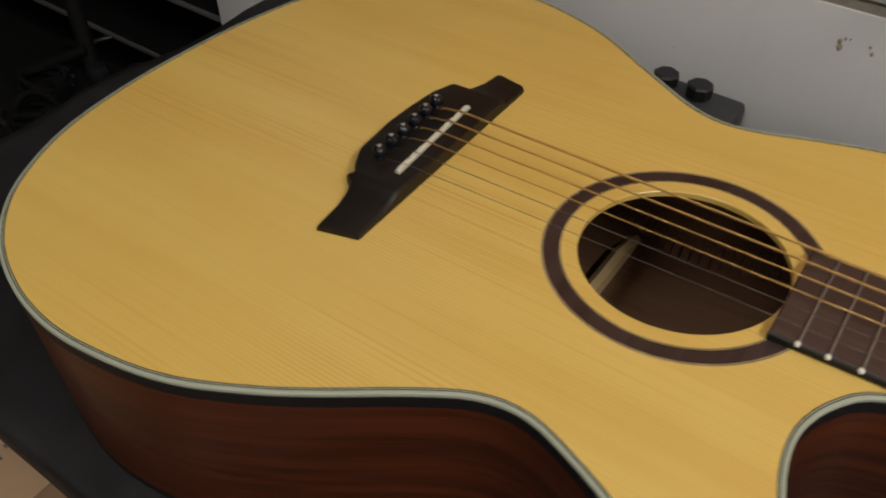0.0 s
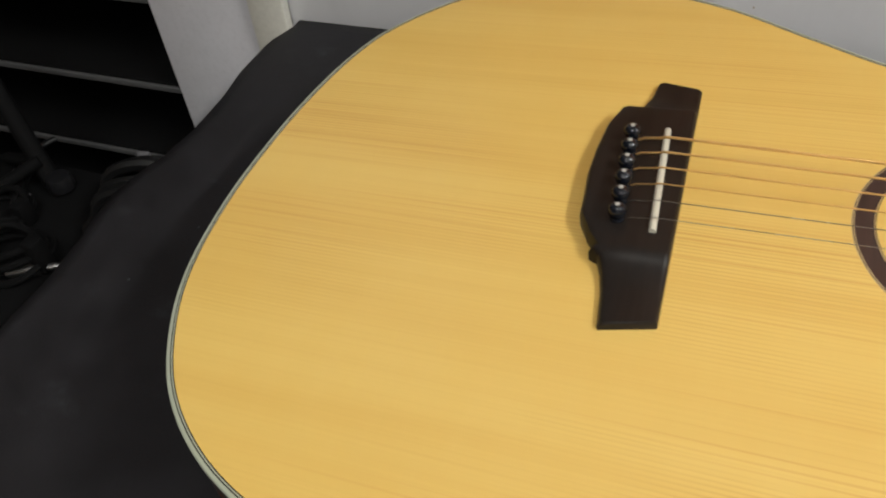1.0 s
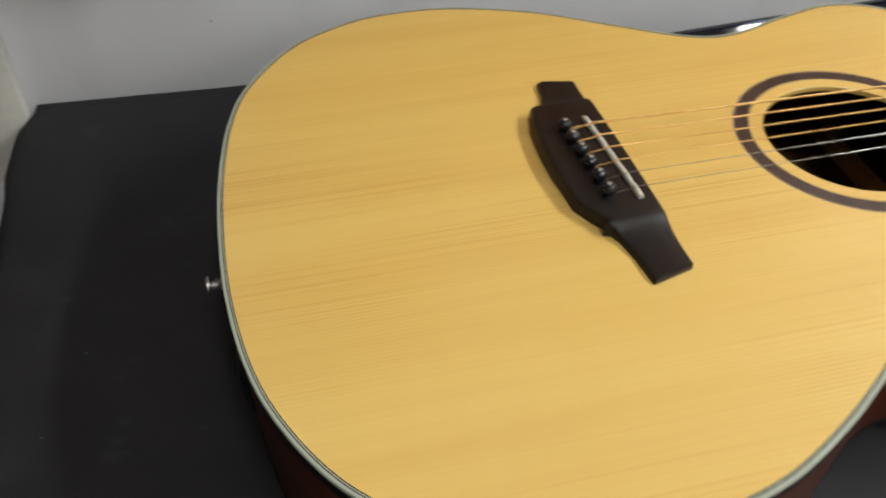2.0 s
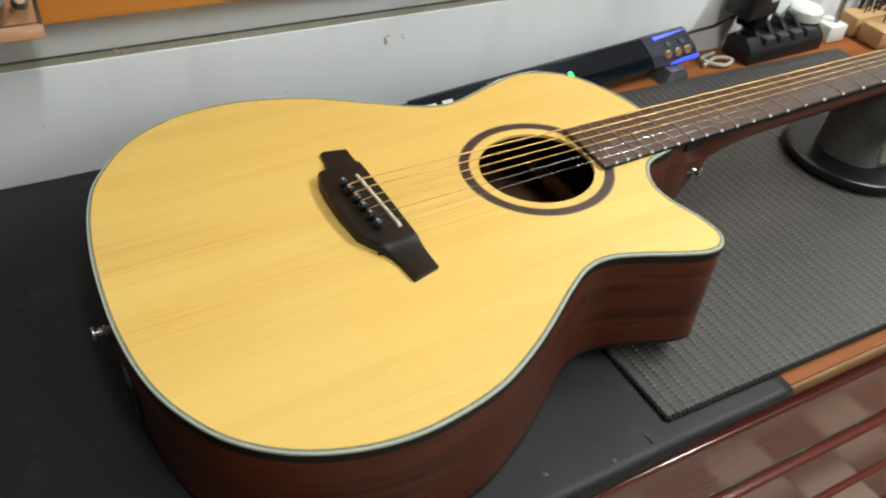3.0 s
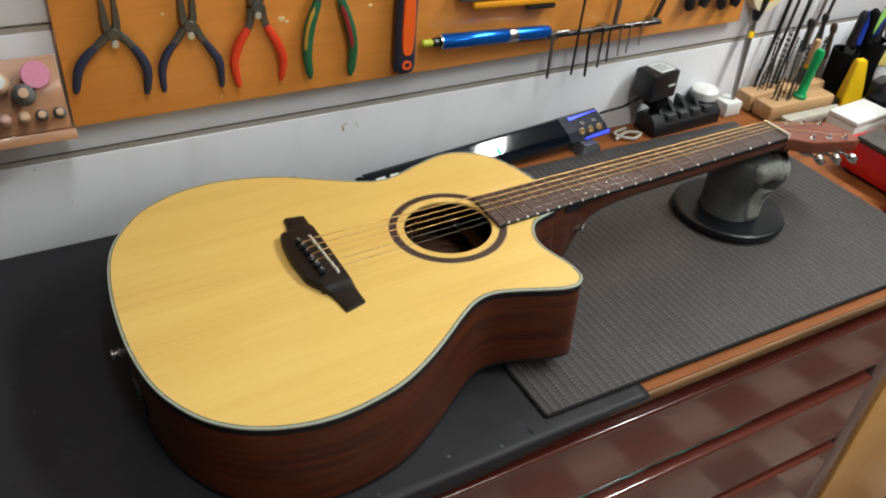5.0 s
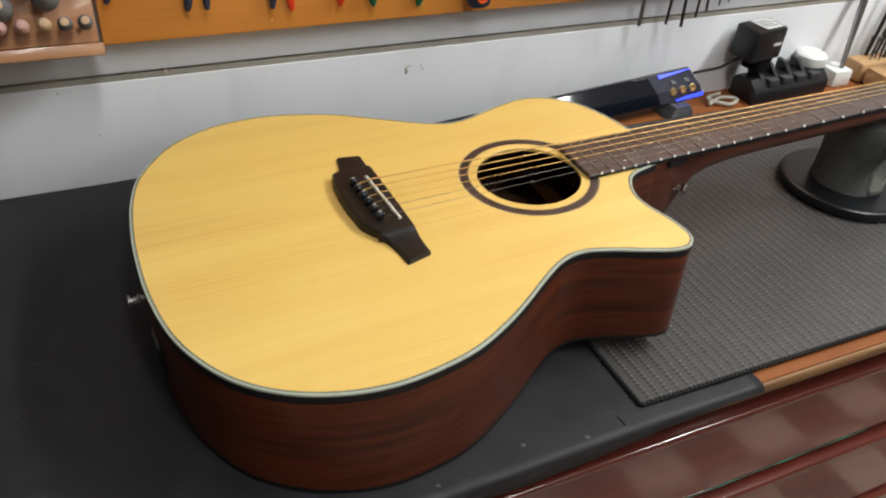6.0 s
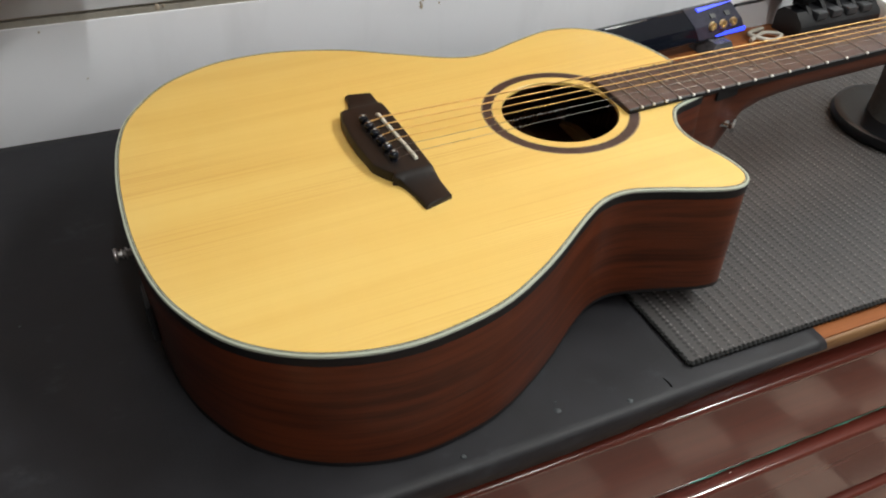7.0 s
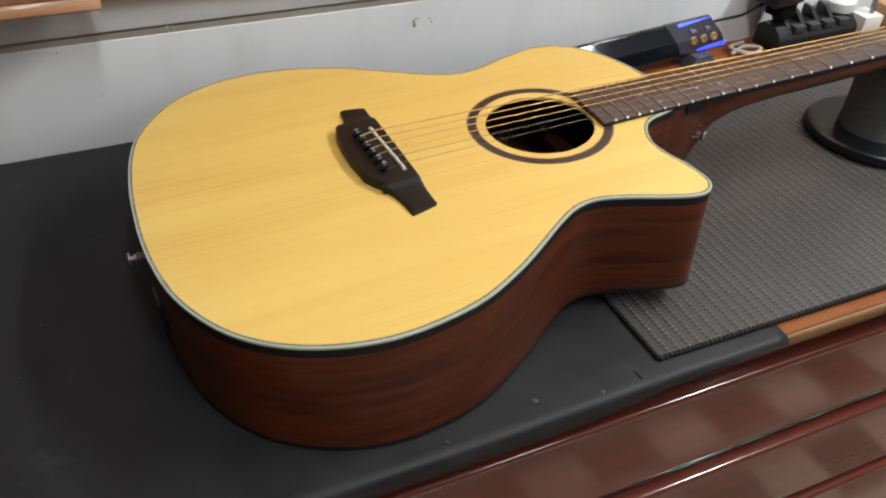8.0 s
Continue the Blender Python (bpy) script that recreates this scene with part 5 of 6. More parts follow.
tube(bm, [(0.013, 0.021, 0.140), (0.013, 0.021, 0.150), (0.016, 0.021, 0.175), (0.018, 0.021, 0.23)], [0.006, 0.0085, 0.012, 0.011], 12, 0.85)
part("handle", bm, BLACK_PLASTIC, fl, "black handle")
bm = bmesh.new()
tube(bm, [(0.0065, 0.0135, 0.112), (0.0085, 0.0160, 0.122)], 0.0072, 10, 0.5, (0, 1, 0))
part("band", bm, YELLOW, fl, "yellow band")
on_wall(fl)

# ---------------------------------------------------------------- rack of grinding points
RACK = Matrix.Translation((-0.2005, 0.231, 0.1725)) @ Matrix.Rotation(radians(-24), 4, "X")
rack = thing("grinding_point_rack", "varnished wooden rack of mounted grinding stones on the wall", "tool rack", RACK)
bm = bmesh.new(); box(bm, (-0.25, 0.0, 0.012), (0.0, 0.016, 0.089), 0.0015)
part("board", bm, RACK_WOOD, rack, "slanted reddish board")
bm = bmesh.new(); box(bm, (-0.25, -0.008, 0.0), (0.0035, 0.018, 0.0115), 0.002)
part("lip", bm, RACK_WOOD, rack, "front lip of the rack")
bm = bmesh.new(); loft(bm, [[Vector((x, y, z)) for y, z in ((0.0165, 0.02), (0.0165, 0.082), (0.050, 0.070), (0.025, 0.012))] for x in (-0.24, -0.23)])
part("bracket", bm, RACK_WOOD, rack)


def stone(x, z, prof, m_, label, tip=None):
    x += 0.0100 if z > 0.03 else 0.0070
    ob = thing("grinding_stone", label, "grinding stone", RACK @ Matrix.Translation((x, -0.0005, z)) @ Matrix.Rotation(radians(90 - 8), 4, "X"), "mounted grinding stones")
    b_ = bmesh.new(); tube(b_, [(0, 0, -0.006), (0, 0, 0.008)], 0.0016, 8)
    part("shank", b_, STEEL, ob, "steel shank")
    b_ = bmesh.new(); lathe(b_, [(r, h + 0.008) for r, h in prof], 22)
    head = part("head", b_, m_, ob)
    if tip:
        top_ = [(r * 1.03 + 0.0002, h + 0.0084) for r, h in prof if h > prof[-1][1] * 0.72]
        b_ = bmesh.new(); lathe(b_, top_, 22)
        part("tip", b_, tip, head, "pale worn tip")


cone = [(0.003, 0), (0.0105, 0.001), (0.0118, 0.007), (0.0092, 0.017), (0.0046, 0.0235), (0.0006, 0.0245)]
small = [(0.002, 0), (0.0054, 0.0010), (0.0066, 0.006), (0.0058, 0.012), (0.0034, 0.0165), (0.0005, 0.0175)]
ball = [(0.004, 0), (0.009, 0.003), (0.0115, 0.009), (0.0108, 0.015), (0.007, 0.020), (0.0006, 0.022)]
disc = [(0.003, 0), (0.0135, 0.0005), (0.014, 0.002), (0.014, 0.010), (0.0132, 0.011), (0.0006, 0.0112)]
stone(-0.0330, 0.0680, disc, PINK, "flat pink grinding wheel on the rack")
stone(-0.0690, 0.0640, ball, TAN, "round tan grinding stone on the rack", LABEL)
stone(-0.0480, 0.0500, cone, GREY_STONE, "grey cone grinding stone with a pale tip", TAN)
stone(-0.0860, 0.0440, cone, GREY_STONE, "dark grey grinding stone on the rack", TAN)
stone(-0.1080, 0.0680, disc, ROSE, "flat rose grinding wheel on the rack")
stone(-0.1260, 0.0460, ball, TAN, "round tan grinding stone on the rack")
for x, m_, lb in ((-0.0160, GREY_STONE, "small dark grinding point on the rack"), (-0.0330, GREY_STONE, "small grey grinding point on the rack"), (-0.0500, TAN, "small tan grinding point on the rack"), (-0.0680, ROSE, "small rose grinding point on the rack"), (-0.0860, ROSE, "small rose grinding point on the rack"), (-0.104, TAN, "small tan grinding point on the rack"), (-0.122, GREY_STONE, "small grey grinding point on the rack")):
    stone(x, 0.0275, small, m_, lb, TAN if m_ is GREY_STONE else None)

# ---------------------------------------------------------------- along the back of the bench
# long black light bar with a clear lit end
bar_a, bar_b = Vector((0.160, 0.240, 0.0)), Vector((0.580, 0.264, 0.0))
yaw = math.atan2(bar_b.y - bar_a.y, bar_b.x - bar_a.x)
BAR = Matrix.Translation((0.160, 0.240, 0.0025)) @ Matrix.Rotation(yaw, 4, "Z") @ Matrix.Rotation(radians(-2.7), 4, "Y")
bar = thing("light_bar", "long glossy black desk device with a lit clear end panel", "desk device", BAR)
# steep lower face, sloping upper face, ends cut on the slant
BAR_PROFILE = ((-0.0155, 0.0), (0.012, 0.0), (0.0135, 0.003), (0.0135, 0.0340), (0.0115, 0.0362), (0.0076, 0.0362), (0.0056, 0.0351), (-0.0118, 0.0194), (-0.0128, 0.0174), (-0.0165, 0.003))


def bar_slice(x0, x1, grow=0.0, lean=0.45):
    bm_ = bmesh.new()
    return loft(bm_, [[Vector((x - lean * (z - 0.018), y * (1 + grow), z * (1 + grow))) for y, z in BAR_PROFILE] for x in (x0, x1)])


def on_slope(x, u, lift=0.0):
    """A point on the upper sloping face: u runs from its lower to its upper edge."""
    return Vector((x - 0.45 * (0.0012 + 0.0157 * u), -0.0118 + 0.0174 * u - 0.67 * lift, 0.0194 + 0.0157 * u + 0.74 * lift))


case = part("case", bar_slice(-0.004, 0.334), BLACK_GLOSS, bar, "glossy black case", angle=8)
endp = part("end_panel", bar_slice(0.3345, 0.411, 0.015), plain("smoky_panel", (0.036, 0.037, 0.054), 0.10, vary=0.4, coat=0.5), bar, "smoky clear end section", angle=8)
part("end_cap", bar_slice(-0.014, -0.0045, -0.06), BLACK_MATT, bar, "black end cap", angle=25)
bm = bmesh.new()
loft(bm, [[on_slope(x, 1.02, l) for l in (0.0004, 0.0016)] + [on_slope(x, 0.80 + 0.1 * k, l) for l in (0.0016, 0.0004)] for k, x in enumerate((0.352, 0.380, 0.411))])
part("blue_strip", bm, BLUE_GLOW, endp, "glowing blue strip")
bm = bmesh.new()
loft(bm, [[Vector((x, y - 0.0012, z)) for y, z in ((-0.0166, 0.0030), (-0.0150, 0.0030), (-0.0142, 0.0030 + h), (-0.0162, 0.0030 + h))] for x, h in ((0.368, 0.0015), (0.386, 0.0040), (0.417, 0.0050))])
part("blue_strip", bm, BLUE_GLOW, endp, "glowing blue strip")
for k in range(3):
    bm = bmesh.new()
    lathe(bm, [(0.0022, 0.000), (0.0022, 0.0016), (0.0050, 0.0016), (0.0050, 0.0), (0.0058, -0.001)], 18, Matrix.Translation((0.3620 + 0.0172 * k, -0.0140, 0.0172)) @ Matrix.Rotation(radians(76), 4, "X"))
    part("socket", bm, BRASS, endp, "gold ringed socket")
for x in (0.370, 0.394):
    bm = bmesh.new()
    loft(bm, [[on_slope(x + dx, u, 0.0014) for u in (0.30, 0.55)] + [on_slope(x + dx, u, -0.001) for u in (0.55, 0.30)] for dx in (-0.004, 0.004)])
    part("port", bm, BLACK_PLASTIC, endp, "small black port")
# two small pale bars on the upper face by the left end
for x0, x1 in ((0.010, 0.024), (0.032, 0.045)):
    bm = bmesh.new()
    loft(bm, [[on_slope(x, u, 0.0007) for u in (0.25, 0.72)] + [on_slope(x, u, -0.0005) for u in (0.72, 0.25)] for x in (x0, x1)])
    part("label", bm, LABEL, case, "small pale bar")
bm = bmesh.new(); loft(bm, [[Vector((x, y, z)) for x, z in ((0.352, -0.0190), (0.392, -0.0208), (0.392, -0.012), (0.384, -0.0005), (0.360, -0.0005), (0.355, -0.008))] for y in (-0.030, -0.022, 0.010)])
part("foot", bm, plain("smoky_foot", (0.085, 0.085, 0.095), 0.15, vary=0.6, scale=300, bumped=0.6), bar, "smoky crumpled foot", angle=30)
bm = bmesh.new()
loft(bm, [[on_slope(x, u, 0.0008) for u in (0.02, 0.42)] + [on_slope(x, u, -0.001) for u in (0.42, 0.02)] for x in (0.2055, 0.2105)])
part("led", bm, GREEN_GLOW, case, "green indicator light")

# small knob box behind the waist
kb = thing("knob_box", "small dark grey box with two black knobs", "control box", pose(0.056, 0.266, 0.0025))
bm = bmesh.new(); box(bm, (-0.045, -0.017, 0.0), (0.033, 0.017, 0.028), 0.005)
part("case", bm, GREY_DARK, kb, "dark grey case")
for x in (-0.030, -0.002):
    bm = bmesh.new(); lathe(bm, [(0.008, 0.0282), (0.010, 0.030), (0.0105, 0.0385), (0.009, 0.0398), (0.0006, 0.040)], 8, Matrix.Translation((x, 0.0, 0)))
    part("knob", bm, BLACK_PLASTIC, kb, "faceted black knob", angle=25)

# battery charger dock with a plug-in adapter on it
dock = thing("charger_dock", "black charging dock with ribbed sloping bays", "charger", Matrix.Translation((0.6685, 0.2370, 0.0005)) @ Matrix.Rotation(radians(2.5), 4, "Z") @ Matrix.Diagonal((0.80, 0.78, 0.84, 1)))
bm = bmesh.new()
loft(bm, [[Vector((x, y, z)) for y, z in ((0.0, 0.0), (0.062, 0.0), (0.062, 0.030), (0.050, 0.040), (0.020, 0.040), (0.004, 0.028), (0.0, 0.022))] for x in (0.0, 0.004, 0.188, 0.192)])
db = part("body", bm, BLACK_PLASTIC, dock, "black dock body", angle=30)
for k in range(5):
    x = 0.028 + k * 0.036
    bm = bmesh.new()
    loft(bm, [[Vector((x + dx, y, z)) for y, z in ((0.014, 0.037), (0.055, 0.040), (0.055, 0.058), (0.038, 0.056))] for dx in (-0.004, 0.004)])
    part("bay_rib", bm, BLACK_PLASTIC, db, "sloping black rib", angle=30)
    if k < 4:
        bm = bmesh.new(); box(bm, (x + 0.006, 0.002, 0.0290), (x + 0.030, 0.020, 0.0415), 0.002, Matrix.Identity(4))
        part("bay_tray", bm, GREY_DARK, db, "dark grey bay")
ad = thing("power_adapter", "black plug-in power adapter with paper label above the dock", "power adapter", Matrix.Translation((0.6570, 0.2515, 0.0680)) @ Matrix.Rotation(radians(8), 4, "Z") @ Matrix.Diagonal((0.70, 0.95, 0.76, 1)))
bm = bmesh.new(); box(bm, (-0.022, -0.010, -0.002), (0.068, 0.035, 0.060), 0.006)
ab = part("body", bm, BLACK_PLASTIC, ad, "black adapter body")
bm = bmesh.new(); box(bm, (0.008, -0.004, 0.0596), (0.058, 0.030, 0.0606), 0.0003)
part("label", bm, LABEL, ab, "pale printed paper label")
for k in range(4):
    bm = bmesh.new(); box(bm, (0.013, 0.002 + 0.006 * k, 0.06065), (0.052 - 0.006 * (k % 2), 0.0045 + 0.006 * k, 0.0609))
    part("print_bar", bm, GREY_STONE, ab, "grey printed line", smooth=False)
bm = bmesh.new(); box(bm, (0.034, -0.0106, 0.026), (0.056, -0.0098, 0.031), 0.0002)
part("logo_bar", bm, LABEL, ab, "pale printed bar")
bm = bmesh.new(); box(bm, (0.018, -0.004, -0.029), (0.060, 0.028, -0.0018), 0.003)
part("plug_neck", bm, BLACK_MATT, ad)
cab = thing("adapter_cable", "thin black cable from the adapter to the light bar", "cable")
bm = bmesh.new()
tube(bm, curve_through([(0.655, 0.268, 0.066), (0.638, 0.270, 0.060), (0.622, 0.274, 0.050), (0.600, 0.276, 0.047), (0.570, 0.268, 0.050)], 26, False), 0.0022, 8)
part("cord", bm, BLACK_PLASTIC, cab)
wc = thing("coiled_cable", "short off-white cable lying beside the dock", "cable")
bm = bmesh.new()
tube(bm, curve_through([(0.600, 0.252, 0.0045), (0.630, 0.262, 0.007), (0.652, 0.252, 0.006), (0.630, 0.244, 0.0045), (0.606, 0.264, 0.0075), (0.640, 0.276, 0.006)], 40, False), 0.0027, 8)
part("cord", bm, OFFWHITE, wc)

# white cap jar on a white stand beside the dock
wj = thing("white_jar", "round white plastic cap resting beside the charging dock", "jar", pose(0.8060, 0.2760, 0.0) @ Matrix.Diagonal((0.84, 0.84, 1.10, 1)))
bm = bmesh.new(); lathe(bm, [(0.002, 0.0), (0.018, 0.0), (0.020, 0.003), (0.020, 0.030), (0.018, 0.032), (0.002, 0.032)], 32)
part("tub", bm, WHITE, wj)
bm = bmesh.new(); lathe(bm, [(0.022, 0.0325), (0.0275, 0.034), (0.0285, 0.038), (0.0275, 0.046), (0.022, 0.050), (0.012, 0.051), (0.002, 0.0505)], 32)
part("cap", bm, WHITE, wj, "round white cap")
bm = bmesh.new(); box(bm, (0.846, 0.252, 0.0), (0.884, 0.290, 0.026), 0.003)
tagged(part("white_tub", bm, WHITE), "small white plastic tub beside the dock", "tub")

# wooden blocks with drill bits
def bit_block(at, lx, ly, h, label, yaw_):
    ob = thing("bit_block", label, "bit stand", Matrix.Translation(at) @ Matrix.Rotation(radians(yaw_), 4, "Z"), "wooden bit blocks")
    b_ = bmesh.new(); box(b_, (0, 0, 0), (lx, ly, h), 0.007)
    part("block", b_, BLOCK_WOOD, ob, "pale wooden block")
    return ob


bit_block((0.903, 0.2525, 0.0), 0.200, 0.038, 0.033, "pale wooden block holding thin drill bits", 0)
bit_block((0.907, 0.2075, 0.0), 0.165, 0.044, 0.031, "pale wooden block holding a green awl", -1)
bm = bmesh.new(); box(bm, (0.0, 0.0, 0.0), (0.145, 0.022, 0.016), 0.004, Matrix.Translation((0.926, 0.180, 0.0)) @ Matrix.Rotation(radians(-1), 4, "Z"))
tagged(part("white_strip", bm, plain("aged_white", (0.40, 0.37, 0.31), 0.7, vary=0.25)), "aged white plastic strip beside the wooden block", "strip")
rng = random.Random(11)
for i in range(44):
    front = i % 3 == 0
    u = rng.uniform(0.02, 0.19)
    x = (0.912 + u * 0.45) if front else (0.907 + u)
    y = (0.228 if front else 0.2695) + rng.uniform(-0.010, 0.012)
    h = rng.uniform(0.03, 0.05) if front or u < 0.05 else rng.uniform(0.05, 0.115)
    r = rng.uniform(0.0011, 0.002) if h < 0.06 else rng.uniform(0.0015, 0.0026)
    zb = 0.030 if front else 0.032
    db_ = thing("drill_bit", "short drill bit standing in a wooden block" if h < 0.06 else "long twisted drill bit standing in a wooden block", "drill bit", pose(x, y, zb, rng.uniform(-4, 4), rng.uniform(-2, 7), 0), "drill bits")
    bm = bmesh.new()
    n_ = max(6, int(h / 0.004))
    rings = []
    for k in range(n_ + 1):
        z = h * k / n_
        a0 = z * 320
        rings.append([Vector((r * (1 if j % 2 else 0.55) * math.cos(a0 + j * math.pi / 2), r * (1 if j % 2 else 0.55) * math.sin(a0 + j * math.pi / 2), z)) for j in range(4)])
    loft(bm, rings)
    part("shaft", bm, BIT_STEEL, db_, angle=25)

# long rods and bits leaning on the wall
for x, y, ln, lean, r, m_, lb in ((0.936, 0.280, 0.26, 7, 0.0036, BLACK_PLASTIC, "long black rod leaning on the wall"), (0.962, 0.282, 0.25, 7, 0.0028, DARK_STEEL, "long dark steel rod leaning on the wall"), (0.986, 0.276, 0.15, 6, 0.0034, DARK_STEEL, "thick dark drill leaning on the wall"), (1.026, 0.278, 0.17, 8, 0.0032, STEEL, "thick steel drill leaning on the wall"), (1.050, 0.280, 0.19, 9, 0.0030, DARK_STEEL, "brown steel punch leaning on the wall")):
    ro = thing("steel_rod", lb, "rod", pose(x, y, 0.03, 0, lean, 0), "rods against the wall")
    bm = bmesh.new()
    tube(bm, [(0, 0, 0), (0, 0, ln * 0.45), (0, 0, ln * 0.8), (0, 0, ln)], [r * 0.7, r, r, r * 1.1], 10)
    part("shaft", bm, m_, ro)
    bm = bmesh.new()
    lathe(bm, [(r * 1.1, ln + 0.0002), (r * 1.15, ln + 0.004), (r * 1.1, ln + 0.010), (r * 0.8, ln + 0.012)], 10)
    part("knob", bm, m_, ro)

gs = thing("awl", "awl with bright green handle standing in the block", "awl", pose(0.9895, 0.2215, 0.0305, 2, 5, 0))
bm = bmesh.new(); lathe(bm, [(0.002, 0.0), (0.012, 0.001), (0.0125, 0.005), (0.0085, 0.010), (0.0075, 0.035), (0.0085, 0.07), (0.0092, 0.083), (0.0070, 0.091), (0.001, 0.093)], 14)
part("handle", bm, GREEN, gs, "bright green handle")
bm = bmesh.new(); tube(bm, [(0, 0, -0.012), (0, 0, 0.0005)], 0.002, 8)
part("shaft", bm, STEEL, gs)
wp = thing("chisel", "small chisel with wooden handle and yellow ring", "chisel", pose(1.034, 0.258, 0.033, 0, 3, 0))
bm = bmesh.new(); lathe(bm, [(0.003, 0.040), (0.0065, 0.042), (0.0075, 0.060), (0.006, 0.085), (0.001, 0.088)], 14)
part("handle", bm, BLOCK_WOOD, wp, "pale wooden handle")
bm = bmesh.new(); lathe(bm, [(0.0072, 0.033), (0.0074, 0.040), (0.003, 0.0402)], 14)
part("ferrule", bm, YELLOW, wp, "yellow ring")
bm = bmesh.new(); tube(bm, [(0, 0, 0.0), (0, 0, 0.034)], 0.004, 8)
part("shaft", bm, DARK_STEEL, wp)

yw = thing("yellow_wedge", "bright yellow tapered plastic nozzle stood upright", "nozzle", pose(1.122, 0.211, 0.0, 0, -4, -20) @ Matrix.Scale(0.88, 4))
bm = bmesh.new()
loft(bm, [[Vector((x * w, y * d_, z)) for x, y in ((-1, -1), (1, -1), (1, 1), (-1, 1))] for z, w, d_ in ((0.0, 0.023, 0.014), (0.02, 0.0225, 0.013), (0.09, 0.013, 0.009), (0.102, 0.010, 0.008))])
bmesh.ops.bevel(bm, geom=bm.edges[:], offset=0.002, segments=2, affect="EDGES")
part("shell", bm, YELLOW, yw, "yellow shell", angle=30)

wb = thing("white_box", "small white plastic box with a lid", "box", Matrix.Translation((1.000, 0.104, 0.0)) @ Matrix.Rotation(radians(5), 4, "Z"))
bm = bmesh.new(); box(bm, (0.0, 0.0, 0.0), (0.104, 0.056, 0.026), 0.003)
part("body", bm, WHITE, wb)
bm = bmesh.new(); box(bm, (-0.001, -0.001, 0.0265), (0.105, 0.057, 0.036), 0.003)
part("lid", bm, WHITE, wb, "white lid")

# red bench vice with grey jaws
vi = thing("bench_vice", "bright red bench vice with grey steel jaws", "vice", pose(0.882, -0.055, 0.0))
bm = bmesh.new(); box(bm, (-0.006, -0.118, 0.0), (0.13, -0.001, 0.018), 0.006)
base_ = part("base", bm, RED_PAINT, vi, "red cast base")
for y in (-0.026, -0.062):
    bm = bmesh.new(); lathe(bm, [(0.002, 0.0), (0.0135, 0.0), (0.0140, 0.002), (0.0138, 0.007), (0.0122, 0.0088), (0.002, 0.009)], 24, Matrix.Translation((-0.015, y, 0.0056)))
    lug = part("lug", bm, RED_PAINT, base_, "rounded bolt lug")
bm = bmesh.new(); lathe(bm, [(0.0085, 0.0), (0.0085, 0.020), (0.0050, 0.0208), (0.0045, 0.0175), (0.0005, 0.0173)], 6, Matrix.Translation((-0.008, -0.044, 0)))
part("bolt", bm, STEEL, base_, "steel bolt")
bm = bmesh.new()
loft(bm, [[Vector((x, y, z)) for x, y in ((s, -0.108 + s), (0.12 - s, -0.108 + s), (0.12 - s, -0.002 - s), (s, -0.002 - s))] for z, s in ((0.0185, 0.0), (0.060, 0.0), (0.070, 0.003), (0.076, 0.010), (0.078, 0.02))])
part("body", bm, RED_PAINT, vi, "red cast body", angle=50)
bm = bmesh.new(); box(bm, (0.016, -0.001, 0.006), (0.085, 0.108, 0.0585), 0.004)
part("slide", bm, RED_PAINT, vi, "red sliding bar")
bm = bmesh.new(); box(bm, (0.013, 0.001, 0.059), (0.045, 0.092, 0.068), 0.003)
IRON = plain("worn_iron", (0.062, 0.056, 0.048), 0.6, 0.2, 0.3)
part("jaw", bm, IRON, vi, "worn grey jaw plate")
bm = bmesh.new(); box(bm, (0.0455, 0.004, 0.046), (0.086, 0.100, 0.0640), 0.004)
part("jaw", bm, IRON, vi, "dark grey jaw block")
bm = bmesh.new()
lathe(bm, [(0.003, 0.0), (0.066, 0.0), (0.068, 0.008), (0.060, 0.03), (0.053, 0.07), (0.048, 0.115), (0.040, 0.142), (0.022, 0.154), (0.001, 0.157)], 32)
gp = tagged(part("polishing_bob", bm, plain("grey_felt", (0.12, 0.12, 0.115), 0.95, vary=0.3, bumped=0.6)), "large grey felt polishing bob on the bench", "polishing bob")
gp.matrix_basis = pose(1.112, 0.030, 0.0)

BLOCK_BROWN = plain("brown_steel", (0.07, 0.045, 0.03), 0.5, 0.5, 0.2)
# crowd of pots and tools at the bench's far end
pots = ((1.122, 0.252, 0.024, 0.092, BLACK_MATT, "black pot full of tools"), (1.185, 0.250, 0.030, 0.105, BLACK_MATT, "black plastic pot of brushes"), (1.262, 0.250, 0.030, 0.085, BLACK_MATT, "low black round tin among the pots"), (1.320, 0.225, 0.040, 0.09, GREY_DARK, "dark grey pot of hand tools"), (1.245, 0.165, 0.030, 0.045, GREY_DARK, "low dark grey tin"))
for x, y, r, h, m_, lb in pots:
    pt = thing("tool_pot", lb, "pot", pose(x, y, 0.0), "tool pots")
    bm = bmesh.new()
    lathe(bm, [(0.002, 0.0), (r * 0.92, 0.0), (r, 0.004), (r, h), (r * 0.93, h), (r * 0.9, h - 0.02), (0.002, h - 0.022)], 24)
    part("wall", bm, m_, pt)
